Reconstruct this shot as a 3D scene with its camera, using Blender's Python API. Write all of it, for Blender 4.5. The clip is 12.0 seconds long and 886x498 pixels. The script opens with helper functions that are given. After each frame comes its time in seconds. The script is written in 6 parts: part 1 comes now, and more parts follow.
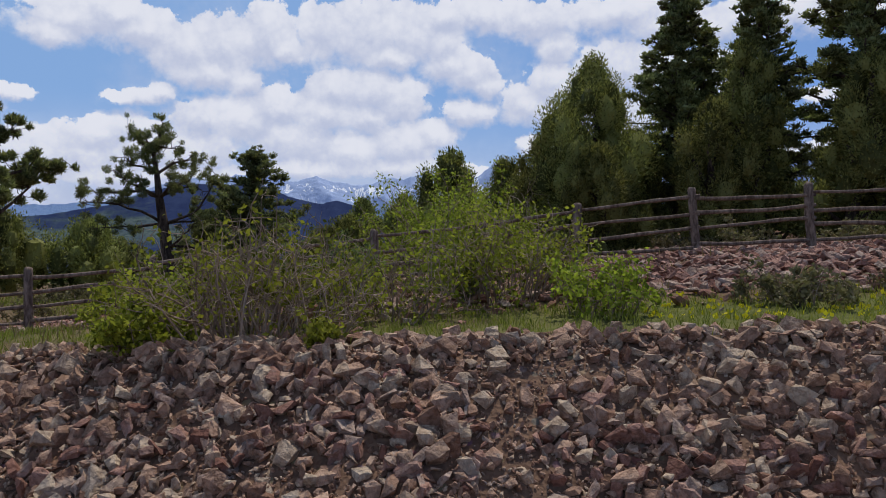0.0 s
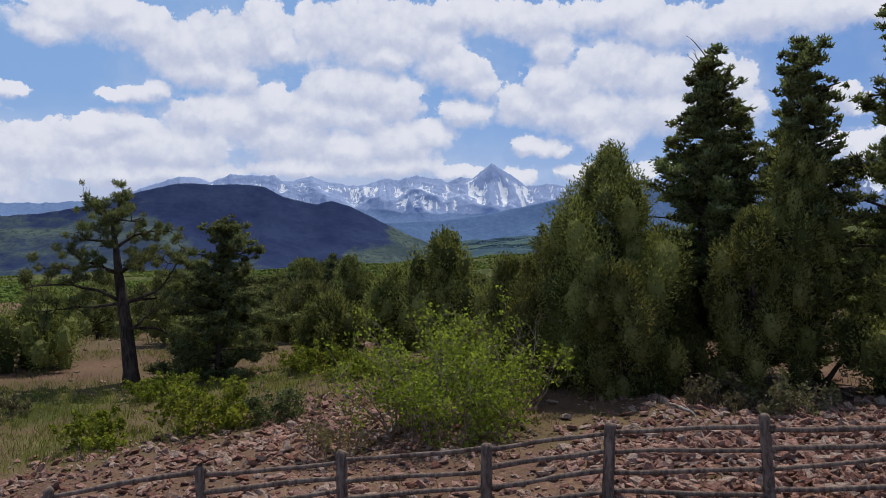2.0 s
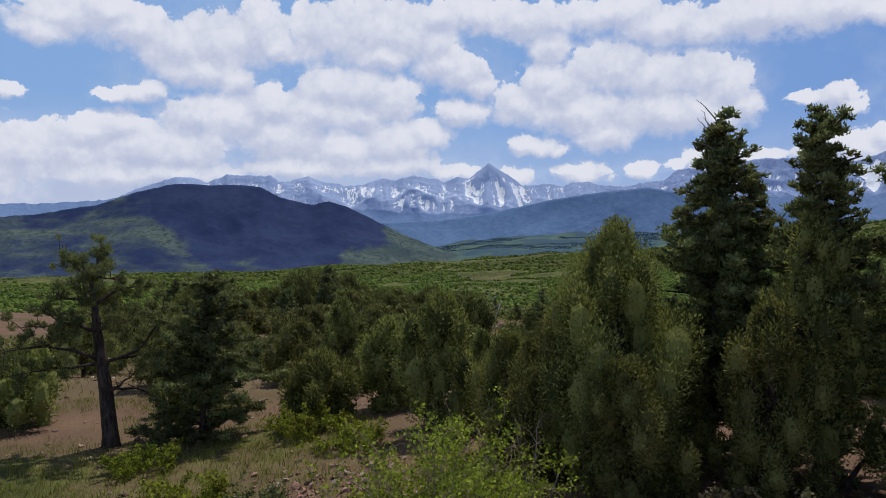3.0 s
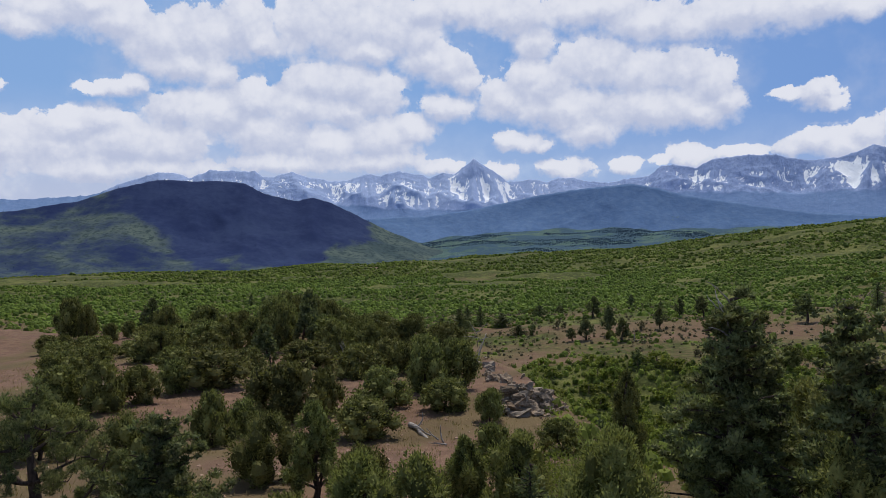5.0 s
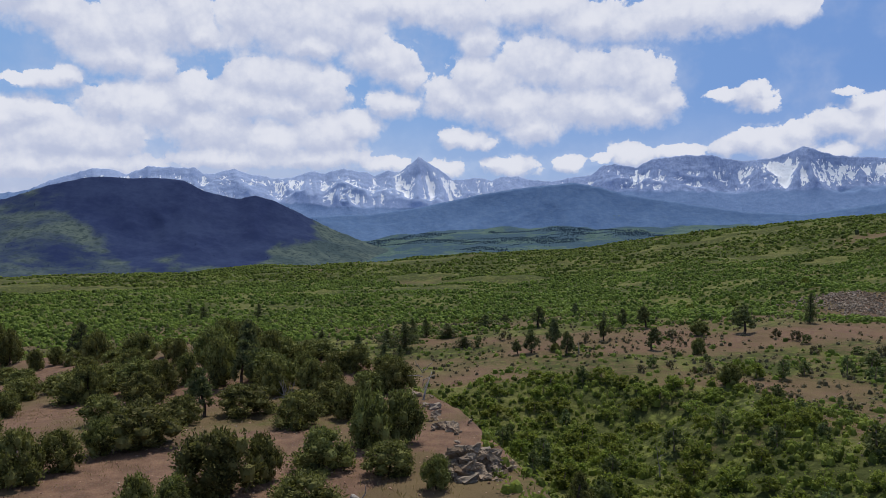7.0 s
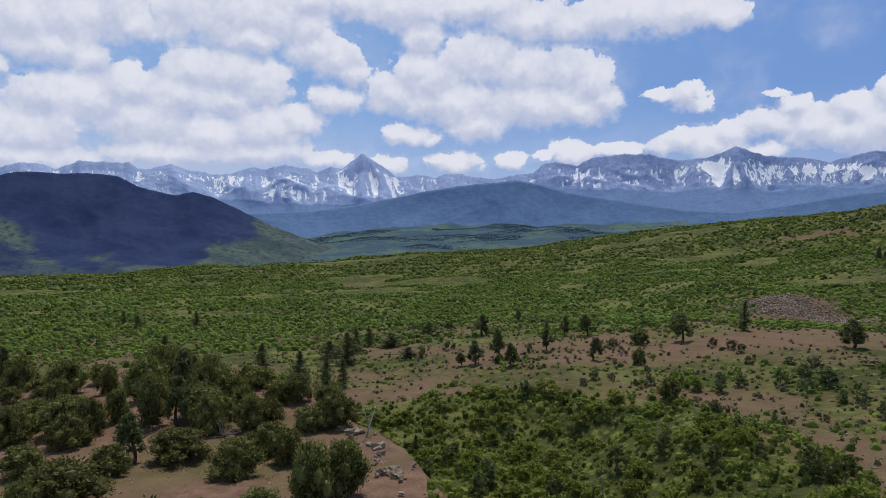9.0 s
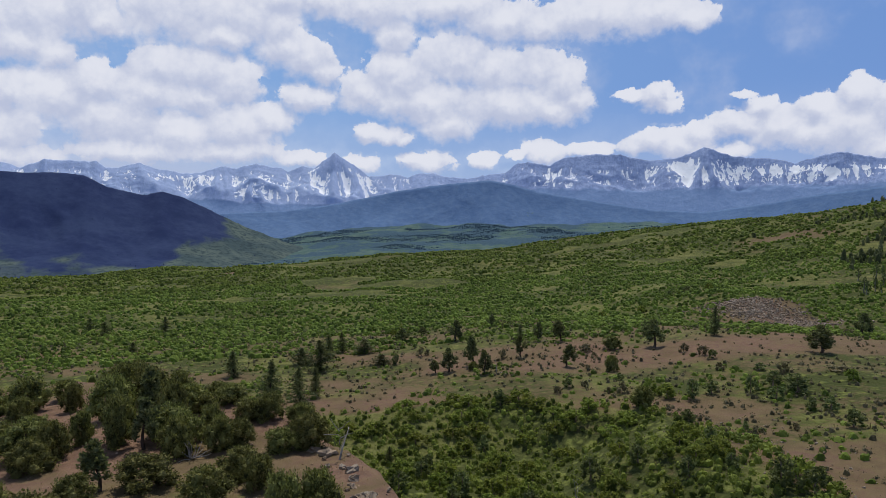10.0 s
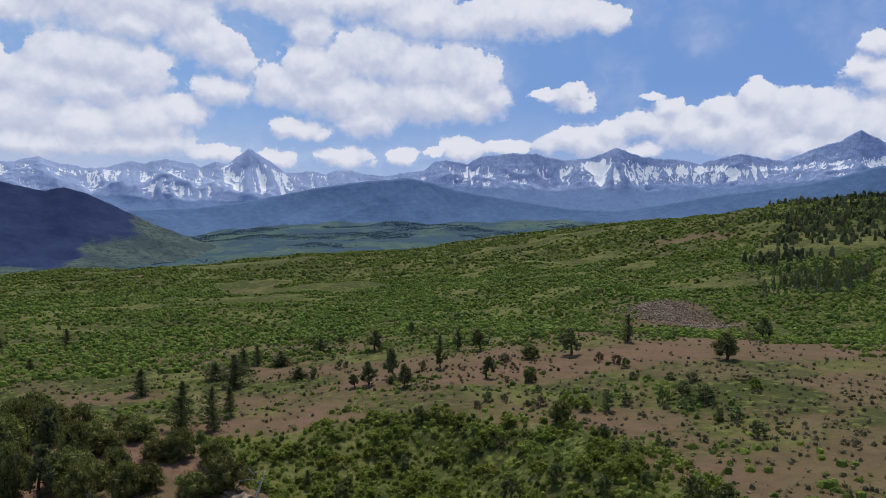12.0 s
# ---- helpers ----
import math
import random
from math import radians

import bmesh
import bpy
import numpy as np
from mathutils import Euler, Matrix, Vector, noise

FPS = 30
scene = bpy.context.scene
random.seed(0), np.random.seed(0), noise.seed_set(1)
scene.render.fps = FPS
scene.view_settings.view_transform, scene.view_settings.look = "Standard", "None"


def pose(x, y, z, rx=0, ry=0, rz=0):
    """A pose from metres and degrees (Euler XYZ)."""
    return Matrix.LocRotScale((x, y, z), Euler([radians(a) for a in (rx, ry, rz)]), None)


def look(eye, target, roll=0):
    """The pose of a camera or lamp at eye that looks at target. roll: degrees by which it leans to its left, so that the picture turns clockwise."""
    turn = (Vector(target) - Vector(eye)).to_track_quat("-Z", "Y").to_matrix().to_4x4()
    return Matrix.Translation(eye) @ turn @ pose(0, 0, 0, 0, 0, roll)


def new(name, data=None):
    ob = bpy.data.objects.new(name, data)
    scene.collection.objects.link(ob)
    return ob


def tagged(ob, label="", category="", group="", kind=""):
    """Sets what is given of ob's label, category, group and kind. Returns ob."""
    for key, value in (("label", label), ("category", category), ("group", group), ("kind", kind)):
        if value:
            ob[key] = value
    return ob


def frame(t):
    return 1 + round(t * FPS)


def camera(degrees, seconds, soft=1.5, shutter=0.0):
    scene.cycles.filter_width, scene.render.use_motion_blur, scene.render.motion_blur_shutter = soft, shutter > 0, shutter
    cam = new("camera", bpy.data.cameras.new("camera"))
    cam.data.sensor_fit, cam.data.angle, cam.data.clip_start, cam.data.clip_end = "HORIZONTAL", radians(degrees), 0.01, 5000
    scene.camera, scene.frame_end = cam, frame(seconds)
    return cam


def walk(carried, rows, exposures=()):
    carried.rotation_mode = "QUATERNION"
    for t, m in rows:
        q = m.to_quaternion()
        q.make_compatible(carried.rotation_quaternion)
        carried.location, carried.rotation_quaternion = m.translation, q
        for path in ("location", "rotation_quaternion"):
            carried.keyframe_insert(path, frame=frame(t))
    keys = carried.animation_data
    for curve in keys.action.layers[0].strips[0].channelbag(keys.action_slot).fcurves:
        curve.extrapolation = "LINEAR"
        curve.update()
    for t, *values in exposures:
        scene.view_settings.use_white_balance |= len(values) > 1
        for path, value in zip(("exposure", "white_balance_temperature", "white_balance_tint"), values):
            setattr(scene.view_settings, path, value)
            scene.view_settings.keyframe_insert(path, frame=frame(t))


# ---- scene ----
def view(x, y, z, yaw, pitch, roll):
    """A camera pose from a place and angles in degrees; yaw is to the left of +y."""
    a, b = radians(yaw), radians(pitch)
    way = Vector((-math.sin(a) * math.cos(b), math.cos(a) * math.cos(b), math.sin(b)))
    eye = Vector((x, y, z))
    return look(eye, eye + way, roll)


cam = camera(63.21, 12.0, soft=0.6)
walk(cam, [
    (0.0, view(0.00, 0.00, 0.00, 4.25, -0.73, -0.25)),
    (0.5, view(-0.03, 1.08, 0.98, 4.17, -0.64, -0.06)),
    (1.0, view(-0.05, 2.05, 1.88, 4.05, -0.65, 0.05)),
    (1.5, view(-0.11, 3.06, 2.83, 3.96, -0.67, 0.10)),
    (2.0, view(-0.20, 3.97, 3.89, 3.85, -0.71, 0.08)),
    (2.5, view(-0.25, 4.79, 5.11, 3.71, -0.72, 0.03)),
    (3.0, view(-0.22, 5.55, 6.42, 3.61, -0.74, -0.01)),
    (3.2, view(-0.20, 5.85, 6.98, 3.55, -0.79, -0.02)),
    (4.8, view(-0.08, 8.40, 11.65, 2.83, -1.11, -0.02)),
    (5.0, view(-0.09, 8.78, 12.25, 2.43, -1.13, -0.03)),
    (5.5, view(-0.11, 9.68, 13.70, 1.31, -1.17, -0.04)),
    (6.0, view(-0.13, 10.60, 15.10, 0.05, -1.21, -0.05)),
    (6.5, view(-0.12, 11.36, 16.67, -0.84, -1.27, -0.04)),
    (7.0, view(-0.08, 11.98, 18.22, -1.91, -1.36, 0.00)),
    (7.2, view(-0.06, 12.22, 18.80, -2.35, -1.39, 0.02)),
    (8.8, view(-0.02, 14.20, 23.25, -5.95, -1.66, 0.05)),
    (9.5, view(-0.06, 15.20, 25.16, -7.50, -1.68, 0.02)),
    (10.0, view(-0.08, 15.93, 26.55, -8.57, -1.72, 0.02)),
    (10.5, view(-0.05, 16.63, 28.05, -10.05, -1.80, 0.02)),
    (11.0, view(-0.01, 17.26, 29.48, -11.71, -1.89, 0.05)),
    (11.5, view(0.00, 17.77, 30.81, -13.36, -1.94, 0.07)),
    (12.0, view(0.00, 18.25, 32.13, -15.04, -1.98, 0.12)),
])

# ---- sun, sky and clouds ----
SUN_AZ, SUN_EL = 16.0, 63.0          # degrees right of +y, and above the horizon
sun = new("sun", bpy.data.lights.new("sun", "SUN"))
sun.data.energy, sun.data.angle, sun.data.color = 4.2, radians(0.55), (1.0, 0.955, 0.88)
sun_way = Vector((math.sin(radians(SUN_AZ)) * math.cos(radians(SUN_EL)),
                  math.cos(radians(SUN_AZ)) * math.cos(radians(SUN_EL)), math.sin(radians(SUN_EL))))
sun.matrix_world = look((0, 0, 400), Vector((0, 0, 400)) - sun_way)


class Nodes:
    """A short way to write node trees."""

    def __init__(self, tree):
        self.tree = tree
        tree.nodes.clear()

    def add(self, kind, **given):
        node = self.tree.nodes.new(kind)
        for key, value in given.items():
            setattr(node, key, value)
        return node

    def link(self, a, b):
        self.tree.links.new(a, b)

    def put(self, socket, value):
        if isinstance(value, bpy.types.NodeSocket):
            self.link(value, socket)
        elif value is not None:
            socket.default_value = value

    def math(self, op, a, b=None, c=None, clamp=False):
        node = self.add("ShaderNodeMath", operation=op, use_clamp=clamp)
        for socket, value in zip(node.inputs, (a, b, c)):
            self.put(socket, value)
        return node.outputs[0]

    def vec(self, op, a, b=None):
        node = self.add("ShaderNodeVectorMath", operation=op)
        self.put(node.inputs[0], a)
        self.put(node.inputs[1], b)
        return node.outputs[1] if op in ("DOT_PRODUCT", "LENGTH") else node.outputs[0]

    def scale(self, a, k):
        node = self.add("ShaderNodeVectorMath", operation="SCALE")
        self.put(node.inputs[0], a)
        self.put(node.inputs["Scale"], k)
        return node.outputs[0]

    def noise(self, where, scale, detail=4.0, rough=0.55, colour=False, distort=0.0):
        node = self.add("ShaderNodeTexNoise")
        self.put(node.inputs["Vector"], where)
        node.inputs["Scale"].default_value, node.inputs["Detail"].default_value = scale, detail
        node.inputs["Roughness"].default_value, node.inputs["Distortion"].default_value = rough, distort
        return node.outputs[1 if colour else 0]

    def voronoi(self, where, scale, out=0, feature="F1"):
        node = self.add("ShaderNodeTexVoronoi", feature=feature)
        self.put(node.inputs["Vector"], where)
        node.inputs["Scale"].default_value = scale
        return node.outputs[out]

    def step(self, value, low, high, a=0.0, b=1.0):
        node = self.add("ShaderNodeMapRange", interpolation_type="SMOOTHSTEP")
        for socket, v in zip(node.inputs, (value, low, high, a, b)):
            self.put(socket, v)
        return node.outputs[0]

    def mix(self, k, a, b, blend="MIX"):
        node = self.add("ShaderNodeMix", data_type="RGBA", blend_type=blend)
        self.put(node.inputs[0], k)
        for socket, v in ((node.inputs[6], a), (node.inputs[7], b)):
            self.put(socket, (*v, 1.0) if isinstance(v, tuple) and len(v) == 3 else v)
        return node.outputs[2]

    def attr(self, name):
        return self.add("ShaderNodeAttribute", attribute_name=name).outputs["Fac"]

    def bump(self, height, strength, distance, normal=None):
        node = self.add("ShaderNodeBump")
        self.put(node.inputs["Height"], height)
        node.inputs["Strength"].default_value, node.inputs["Distance"].default_value = strength, distance
        if normal is not None:
            self.link(normal, node.inputs["Normal"])
        return node.outputs[0]


# Cumulus clouds as puffs: azimuth right of +y, elevation, half width, half height, in degrees.
NORTH_WEST_CLOUDS = [
    (-31.0, 15.59, 3.61, 1.35), (-32.7, 14.44, 1.98, 0.90), (-28.4, 16.29, 2.46, 1.12), (-35.1, 10.20, 1.62, 0.49), (-33.8, 6.21, 4.30, 1.89), (-37.1, 4.70, 4.53, 1.80),
    (-39.5, 8.89, 2.94, 1.80), (-26.4, 15.21, 2.62, 1.57), (-24.0, 14.24, 2.79, 1.89), (-20.7, 14.88, 3.16, 2.34), (-17.7, 15.45, 2.36, 2.34), (-16.5, 14.43, 1.64, 1.17),
    (-22.1, 12.49, 3.33, 1.26), (-19.5, 11.89, 1.36, 1.17), (-28.2, 10.31, 1.39, 0.40), (-26.8, 10.56, 1.41, 0.67), (-25.5, 10.82, 1.14, 0.63),
]
WEST_BANK = [
    (-29.6, 7.83, 2.58, 1.17), (-27.5, 8.18, 2.63, 1.08), (-30.3, 6.33, 3.11, 1.89), (-26.4, 6.76, 3.06, 1.71), (-23.1, 6.74, 3.31, 2.07), (-28.2, 4.82, 4.76, 1.17),
    (-23.5, 5.01, 4.95, 0.99), (-22.7, 9.18, 2.49, 1.35), (-19.6, 9.37, 3.39, 1.71), (-15.9, 7.80, 3.89, 1.89), (-11.7, 7.08, 3.96, 1.71), (-7.4, 7.61, 3.39, 1.71),
    (-4.9, 8.34, 1.79, 1.17), (-8.2, 5.84, 5.34, 0.99), (-14.7, 5.54, 5.22, 0.99),
]
MIDDLE_CLOUDS = [
    (-13.4, 15.84, 2.41, 2.16), (-10.0, 16.03, 3.54, 2.61), (-6.0, 15.97, 2.77, 2.34), (-8.2, 14.26, 2.94, 1.08), (-4.0, 17.04, 2.47, 1.26), (-12.6, 11.72, 2.55, 1.71),
    (-10.0, 11.61, 3.10, 1.71), (-7.4, 10.84, 1.96, 1.71), (-13.4, 10.01, 2.89, 1.71), (-10.0, 9.53, 2.04, 1.26), (-16.8, 10.27, 2.84, 1.48), (-3.8, 13.74, 2.06, 1.48),
    (-2.0, 13.05, 2.16, 1.48), (-0.6, 12.00, 1.26, 0.99), (-4.2, 15.32, 1.70, 1.62), (-2.2, 9.93, 2.16, 0.99), (-2.7, 5.45, 2.47, 0.72), (2.2, 5.10, 1.80, 0.72),
]
HIGH_CLOUDS = [
    (-0.7, 17.28, 3.15, 1.26), (3.3, 16.80, 3.82, 1.35), (4.8, 14.77, 1.61, 1.35), (9.5, 17.01, 4.88, 1.26), (13.4, 15.92, 3.72, 1.44), (16.3, 15.56, 2.42, 1.26),
    (19.9, 16.03, 4.65, 1.53), (24.5, 15.91, 3.68, 1.44), (27.4, 15.54, 1.92, 0.99),
]
GREAT_CLOUD = [
    (9.5, 13.17, 3.19, 1.98), (13.0, 12.40, 3.07, 1.80), (15.9, 12.45, 2.51, 1.89), (17.8, 11.11, 2.06, 1.98), (19.0, 9.81, 1.11, 1.08), (5.1, 11.61, 3.05, 1.89),
    (2.5, 10.57, 2.34, 1.44), (7.3, 9.85, 4.37, 1.62), (13.8, 9.65, 5.46, 1.62), (9.1, 8.09, 2.13, 1.26), (4.7, 12.59, 1.97, 1.17), (17.2, 9.29, 2.49, 1.17),
    (3.8, 7.30, 2.15, 0.72), (2.7, 7.75, 1.26, 0.45), (5.4, 6.98, 1.07, 0.49), (7.4, 5.15, 2.14, 0.76), (6.0, 5.52, 1.07, 0.49), (11.8, 5.34, 1.23, 0.67),
]
EAST_CLOUDS = [
    (16.6, 5.96, 1.64, 0.85), (14.7, 5.71, 1.48, 0.31), (20.0, 6.05, 2.32, 0.54), (24.6, 6.66, 1.80, 0.99), (26.4, 6.28, 2.01, 1.08), (28.1, 7.04, 1.51, 0.90),
    (27.5, 6.02, 1.99, 0.81), (23.5, 6.15, 1.24, 0.72), (30.6, 5.66, 1.74, 0.54), (23.1, 9.99, 1.57, 0.40), (25.1, 9.95, 1.47, 0.90), (25.8, 9.31, 1.21, 0.58),
    (25.7, 10.45, 0.36, 0.54),
]
FAR_EAST_CLOUDS = [
    (31.1, 9.68, 1.10, 0.36), (30.9, 7.64, 2.46, 1.03), (32.3, 8.80, 1.18, 0.85), (33.7, 7.30, 3.25, 1.48), (35.9, 8.37, 1.56, 1.08), (35.6, 6.80, 3.21, 1.26),
    (38.4, 9.25, 1.33, 1.35), (38.1, 7.05, 3.14, 1.89), (40.9, 8.02, 2.28, 1.71), (42.9, 7.49, 2.31, 1.93), (40.9, 5.72, 3.92, 0.99), (45.5, 6.55, 2.99, 2.07),
    (46.0, 12.22, 1.08, 0.81), (45.4, 10.61, 1.63, 0.81), (46.4, 9.70, 1.54, 0.99), (48.7, 10.52, 2.25, 2.25),
]
CLOUDS = NORTH_WEST_CLOUDS + WEST_BANK + MIDDLE_CLOUDS + HIGH_CLOUDS + GREAT_CLOUD + EAST_CLOUDS + FAR_EAST_CLOUDS

world = bpy.data.worlds.new("sky")
scene.world = world
world.use_nodes = True
n = Nodes(world.node_tree)
sky = n.add("ShaderNodeTexSky", sky_type="NISHITA", sun_disc=False, sun_elevation=radians(SUN_EL),
            sun_rotation=radians(SUN_AZ), altitude=2700.0, air_density=1.0, dust_density=0.6, ozone_density=1.4)
way = n.vec("NORMALIZE", n.add("ShaderNodeTexCoord").outputs["Generated"])
split = n.add("ShaderNodeSeparateXYZ")
n.link(way, split.inputs[0])
azimuth = n.math("MULTIPLY", n.math("ARCTAN2", split.outputs[0], split.outputs[1]), 180 / math.pi)
elevation = n.math("MULTIPLY", n.math("ARCSINE", split.outputs[2]), 180 / math.pi)
flat = n.add("ShaderNodeCombineXYZ")
n.link(azimuth, flat.inputs[0])
n.link(elevation, flat.inputs[1])
place = flat.outputs[0]
billow = n.noise(place, 0.55, 8.0, 0.62, colour=True)
bent = n.vec("ADD", place, n.vec("MULTIPLY", n.vec("SUBTRACT", billow, (0.5, 0.5, 0.5)), (1.7, 1.5, 0.0)))


def to_nearest(where):
    """The distance, in cloud sizes, to the nearest puff."""
    found = None
    for a, e, w, h in CLOUDS:
        d = n.vec("LENGTH", n.vec("MULTIPLY", n.vec("SUBTRACT", where, (a, e, 0.0)), (1 / w, 1 / h, 0.0)))
        found = d if found is None else n.math("SMOOTH_MIN", found, d, 0.22)
    return found


nearest = to_nearest(bent)
above = to_nearest(n.vec("ADD", bent, (0.15, 0.85, 0.0)))
# elsewhere in the sky: the same broken cumulus, without a plan
wild = n.math("SUBTRACT", 2.45, n.math("MULTIPLY", n.noise(place, 0.05, 7.0, 0.55), 2.3))
beyond = n.math("MAXIMUM", n.step(n.math("ABSOLUTE", n.math("SUBTRACT", azimuth, 8.0)), 46.0, 60.0),
                n.step(elevation, 19.0, 26.0))
field = n.math("ADD", nearest, n.math("MULTIPLY", beyond, n.math("SUBTRACT", wild, nearest)))
fluff = n.noise(place, 1.3, 6.0, 0.62)
warped = n.vec("ADD", place, n.scale(n.vec("SUBTRACT", n.noise(place, 0.7, 4.0, 0.6, colour=True), (0.5, 0.5, 0.5)), 1.2))
heads = n.math("ADD", n.voronoi(warped, 0.62), n.math("MULTIPLY", n.voronoi(warped, 1.7), 0.5))
field = n.math("ADD", field, n.math("MULTIPLY", n.math("SUBTRACT", heads, 0.72), 0.40))
field = n.math("ADD", field, n.math("MULTIPLY", n.math("SUBTRACT", fluff, 0.5), 0.62))
# crisp heads, frayed bases
lee = n.step(n.math("SUBTRACT", above, nearest), -0.15, 0.25)
field = n.math("ADD", field, n.math("MULTIPLY", n.math("SUBTRACT", n.noise(place, 4.5, 5.0, 0.6), 0.5), 0.22))
cover = n.step(field, n.math("ADD", 1.55, n.math("MULTIPLY", lee, -0.42)), n.math("ADD", 0.70, n.math("MULTIPLY", lee, 0.26)))
west = n.step(azimuth, 6.0, -16.0)
veil = n.math("MULTIPLY", n.step(elevation, 11.0, 2.0), n.math("ADD", 0.42, n.math("MULTIPLY", west, 0.48)))
veil = n.math("MAXIMUM", veil, n.math("MULTIPLY", n.step(n.noise(place, 0.12, 5.0, 0.6), 0.45, 0.75), 0.35))
cover = n.math("MAXIMUM", cover, veil)
# sunlit heads are white, bases grey
puff = n.noise(n.vec("ADD", place, (0.35, 0.75, 0.0)), 0.42, 6.0, 0.55)
relief = n.math("SUBTRACT", n.math("MINIMUM", above, 1.5), n.math("MINIMUM", nearest, 1.5))
tone = n.math("ADD", n.math("MULTIPLY", relief, 0.80), n.math("MULTIPLY", n.math("SUBTRACT", puff, 0.5), 1.1))
tone = n.math("SUBTRACT", tone, n.math("MULTIPLY", n.math("SUBTRACT", heads, 0.72), 0.45))
tone = n.step(n.math("ADD", tone, n.math("MULTIPLY", n.math("SUBTRACT", fluff, 0.5), 0.55)), -0.60, 0.65)
white = n.mix(tone, (0.67, 0.74, 0.97), (1.02, 1.05, 1.17))
# clouds high up, out of view and nearer the sun, are brightened to fill the shade
white = n.scale(white, n.step(elevation, 22.0, 60.0, 1.0, 2.1))
clear = n.mix(n.step(azimuth, -20.0, 45.0), (0.37, 0.64, 1.15), (0.25, 0.47, 1.02))
blue = n.mix(n.step(elevation, 18.0, 55.0, 0.75, 0.0), n.scale(sky.outputs[0], 0.07), clear)
ground_side = n.step(elevation, 0.0, -3.0)
colour = n.mix(cover, blue, white)
colour = n.mix(ground_side, colour, (0.10, 0.12, 0.10))
back = n.add("ShaderNodeBackground")
n.link(colour, back.inputs[0])
back.inputs[1].default_value = 1.0
n.link(back.outputs[0], n.add("ShaderNodeOutputWorld").inputs[0])
scene.view_settings.exposure = -0.46

# ---- materials ----
def material(name, build):
    mat = bpy.data.materials.new(name)
    mat.use_nodes = True
    nodes = Nodes(mat.node_tree)
    shader = nodes.add("ShaderNodeBsdfPrincipled")
    shader.inputs["Specular IOR Level"].default_value = 0.06
    out = nodes.add("ShaderNodeOutputMaterial")
    nodes.link(build(nodes, shader) or shader.outputs[0], out.inputs[0])
    return mat


def position(n):
    return n.add("ShaderNodeNewGeometry").outputs["Position"]


def ground_surface(n, s):
    p = position(n)
    broad, mid, fine = n.noise(p, 0.035, 5, 0.6), n.noise(p, 0.45, 6, 0.62), n.noise(p, 6.0, 5, 0.65)
    soil = n.mix(n.step(mid, 0.35, 0.68), (0.152, 0.094, 0.064), (0.255, 0.156, 0.103))
    soil = n.mix(n.step(fine, 0.42, 0.62, 0.0, 0.55), soil, (0.105, 0.062, 0.046))
    speck = n.voronoi(p, 5.5, 1)
    soil = n.mix(n.step(n.voronoi(p, 5.5, 0), 0.30, 0.18, 0.0, 0.45), soil, n.mix(0.6, (0.36, 0.27, 0.23), speck, "MULTIPLY"))
    wide = n.noise(p, 0.13, 5, 0.65)
    dry = n.mix(n.step(n.math("ADD", n.math("MULTIPLY", fine, 0.5), n.math("MULTIPLY", wide, 0.5)), 0.36, 0.62), (0.094, 0.072, 0.037), (0.165, 0.124, 0.064))
    grass = n.mix(n.step(n.math("ADD", n.math("MULTIPLY", fine, 0.4), n.math("MULTIPLY", wide, 0.6)), 0.36, 0.62), (0.080, 0.090, 0.026), (0.168, 0.170, 0.056))
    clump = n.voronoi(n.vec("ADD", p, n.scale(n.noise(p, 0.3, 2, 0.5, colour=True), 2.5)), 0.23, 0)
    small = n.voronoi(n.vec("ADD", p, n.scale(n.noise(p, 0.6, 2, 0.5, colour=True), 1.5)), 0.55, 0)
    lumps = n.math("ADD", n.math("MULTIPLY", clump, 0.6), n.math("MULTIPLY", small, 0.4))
    # Bush clumps painted on: pale tops, darker colour for the shade between.
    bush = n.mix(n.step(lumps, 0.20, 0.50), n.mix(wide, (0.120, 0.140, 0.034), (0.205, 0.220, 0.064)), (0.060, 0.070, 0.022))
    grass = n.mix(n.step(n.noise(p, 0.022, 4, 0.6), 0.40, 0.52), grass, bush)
    green = n.attr("green")
    wet = n.math("ADD", green, n.math("MULTIPLY", n.math("SUBTRACT", n.math("ADD", mid, broad), 1.0), 1.0))
    colour = n.mix(n.step(wet, 0.12, 0.46, 0.0, 0.85), soil, dry)
    colour = n.mix(n.step(wet, 0.52, 0.86), colour, grass)
    n.link(colour, s.inputs["Base Color"])
    s.inputs["Roughness"].default_value = 0.95
    gravel = n.voronoi(p, 17.0, 0)
    n.link(n.bump(gravel, 0.5, 0.03, n.bump(fine, 0.6, 0.06, n.bump(mid, 0.5, 0.25, n.bump(n.math("MULTIPLY", lumps, n.step(n.attr("green"), 0.7, 0.9)), 0.6, -1.6)))), s.inputs["Normal"])


def far_surface(n, s):
    """Scrub, meadow and dark wood on the valley floor, painted blue-green for distance haze."""
    p = position(n)
    a, b, c = n.noise(p, 0.0035, 6, 0.62), n.noise(p, 0.02, 5, 0.6), n.noise(p, 0.11, 4, 0.65)
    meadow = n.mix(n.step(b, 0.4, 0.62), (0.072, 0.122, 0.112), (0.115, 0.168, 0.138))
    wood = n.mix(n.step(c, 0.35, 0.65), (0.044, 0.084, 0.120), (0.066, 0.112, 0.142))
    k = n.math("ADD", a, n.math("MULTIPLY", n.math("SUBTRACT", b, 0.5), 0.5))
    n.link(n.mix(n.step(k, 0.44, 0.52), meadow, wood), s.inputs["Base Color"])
    s.inputs["Roughness"].default_value = 1.0
    n.link(n.bump(c, 0.8, 6.0), s.inputs["Normal"])


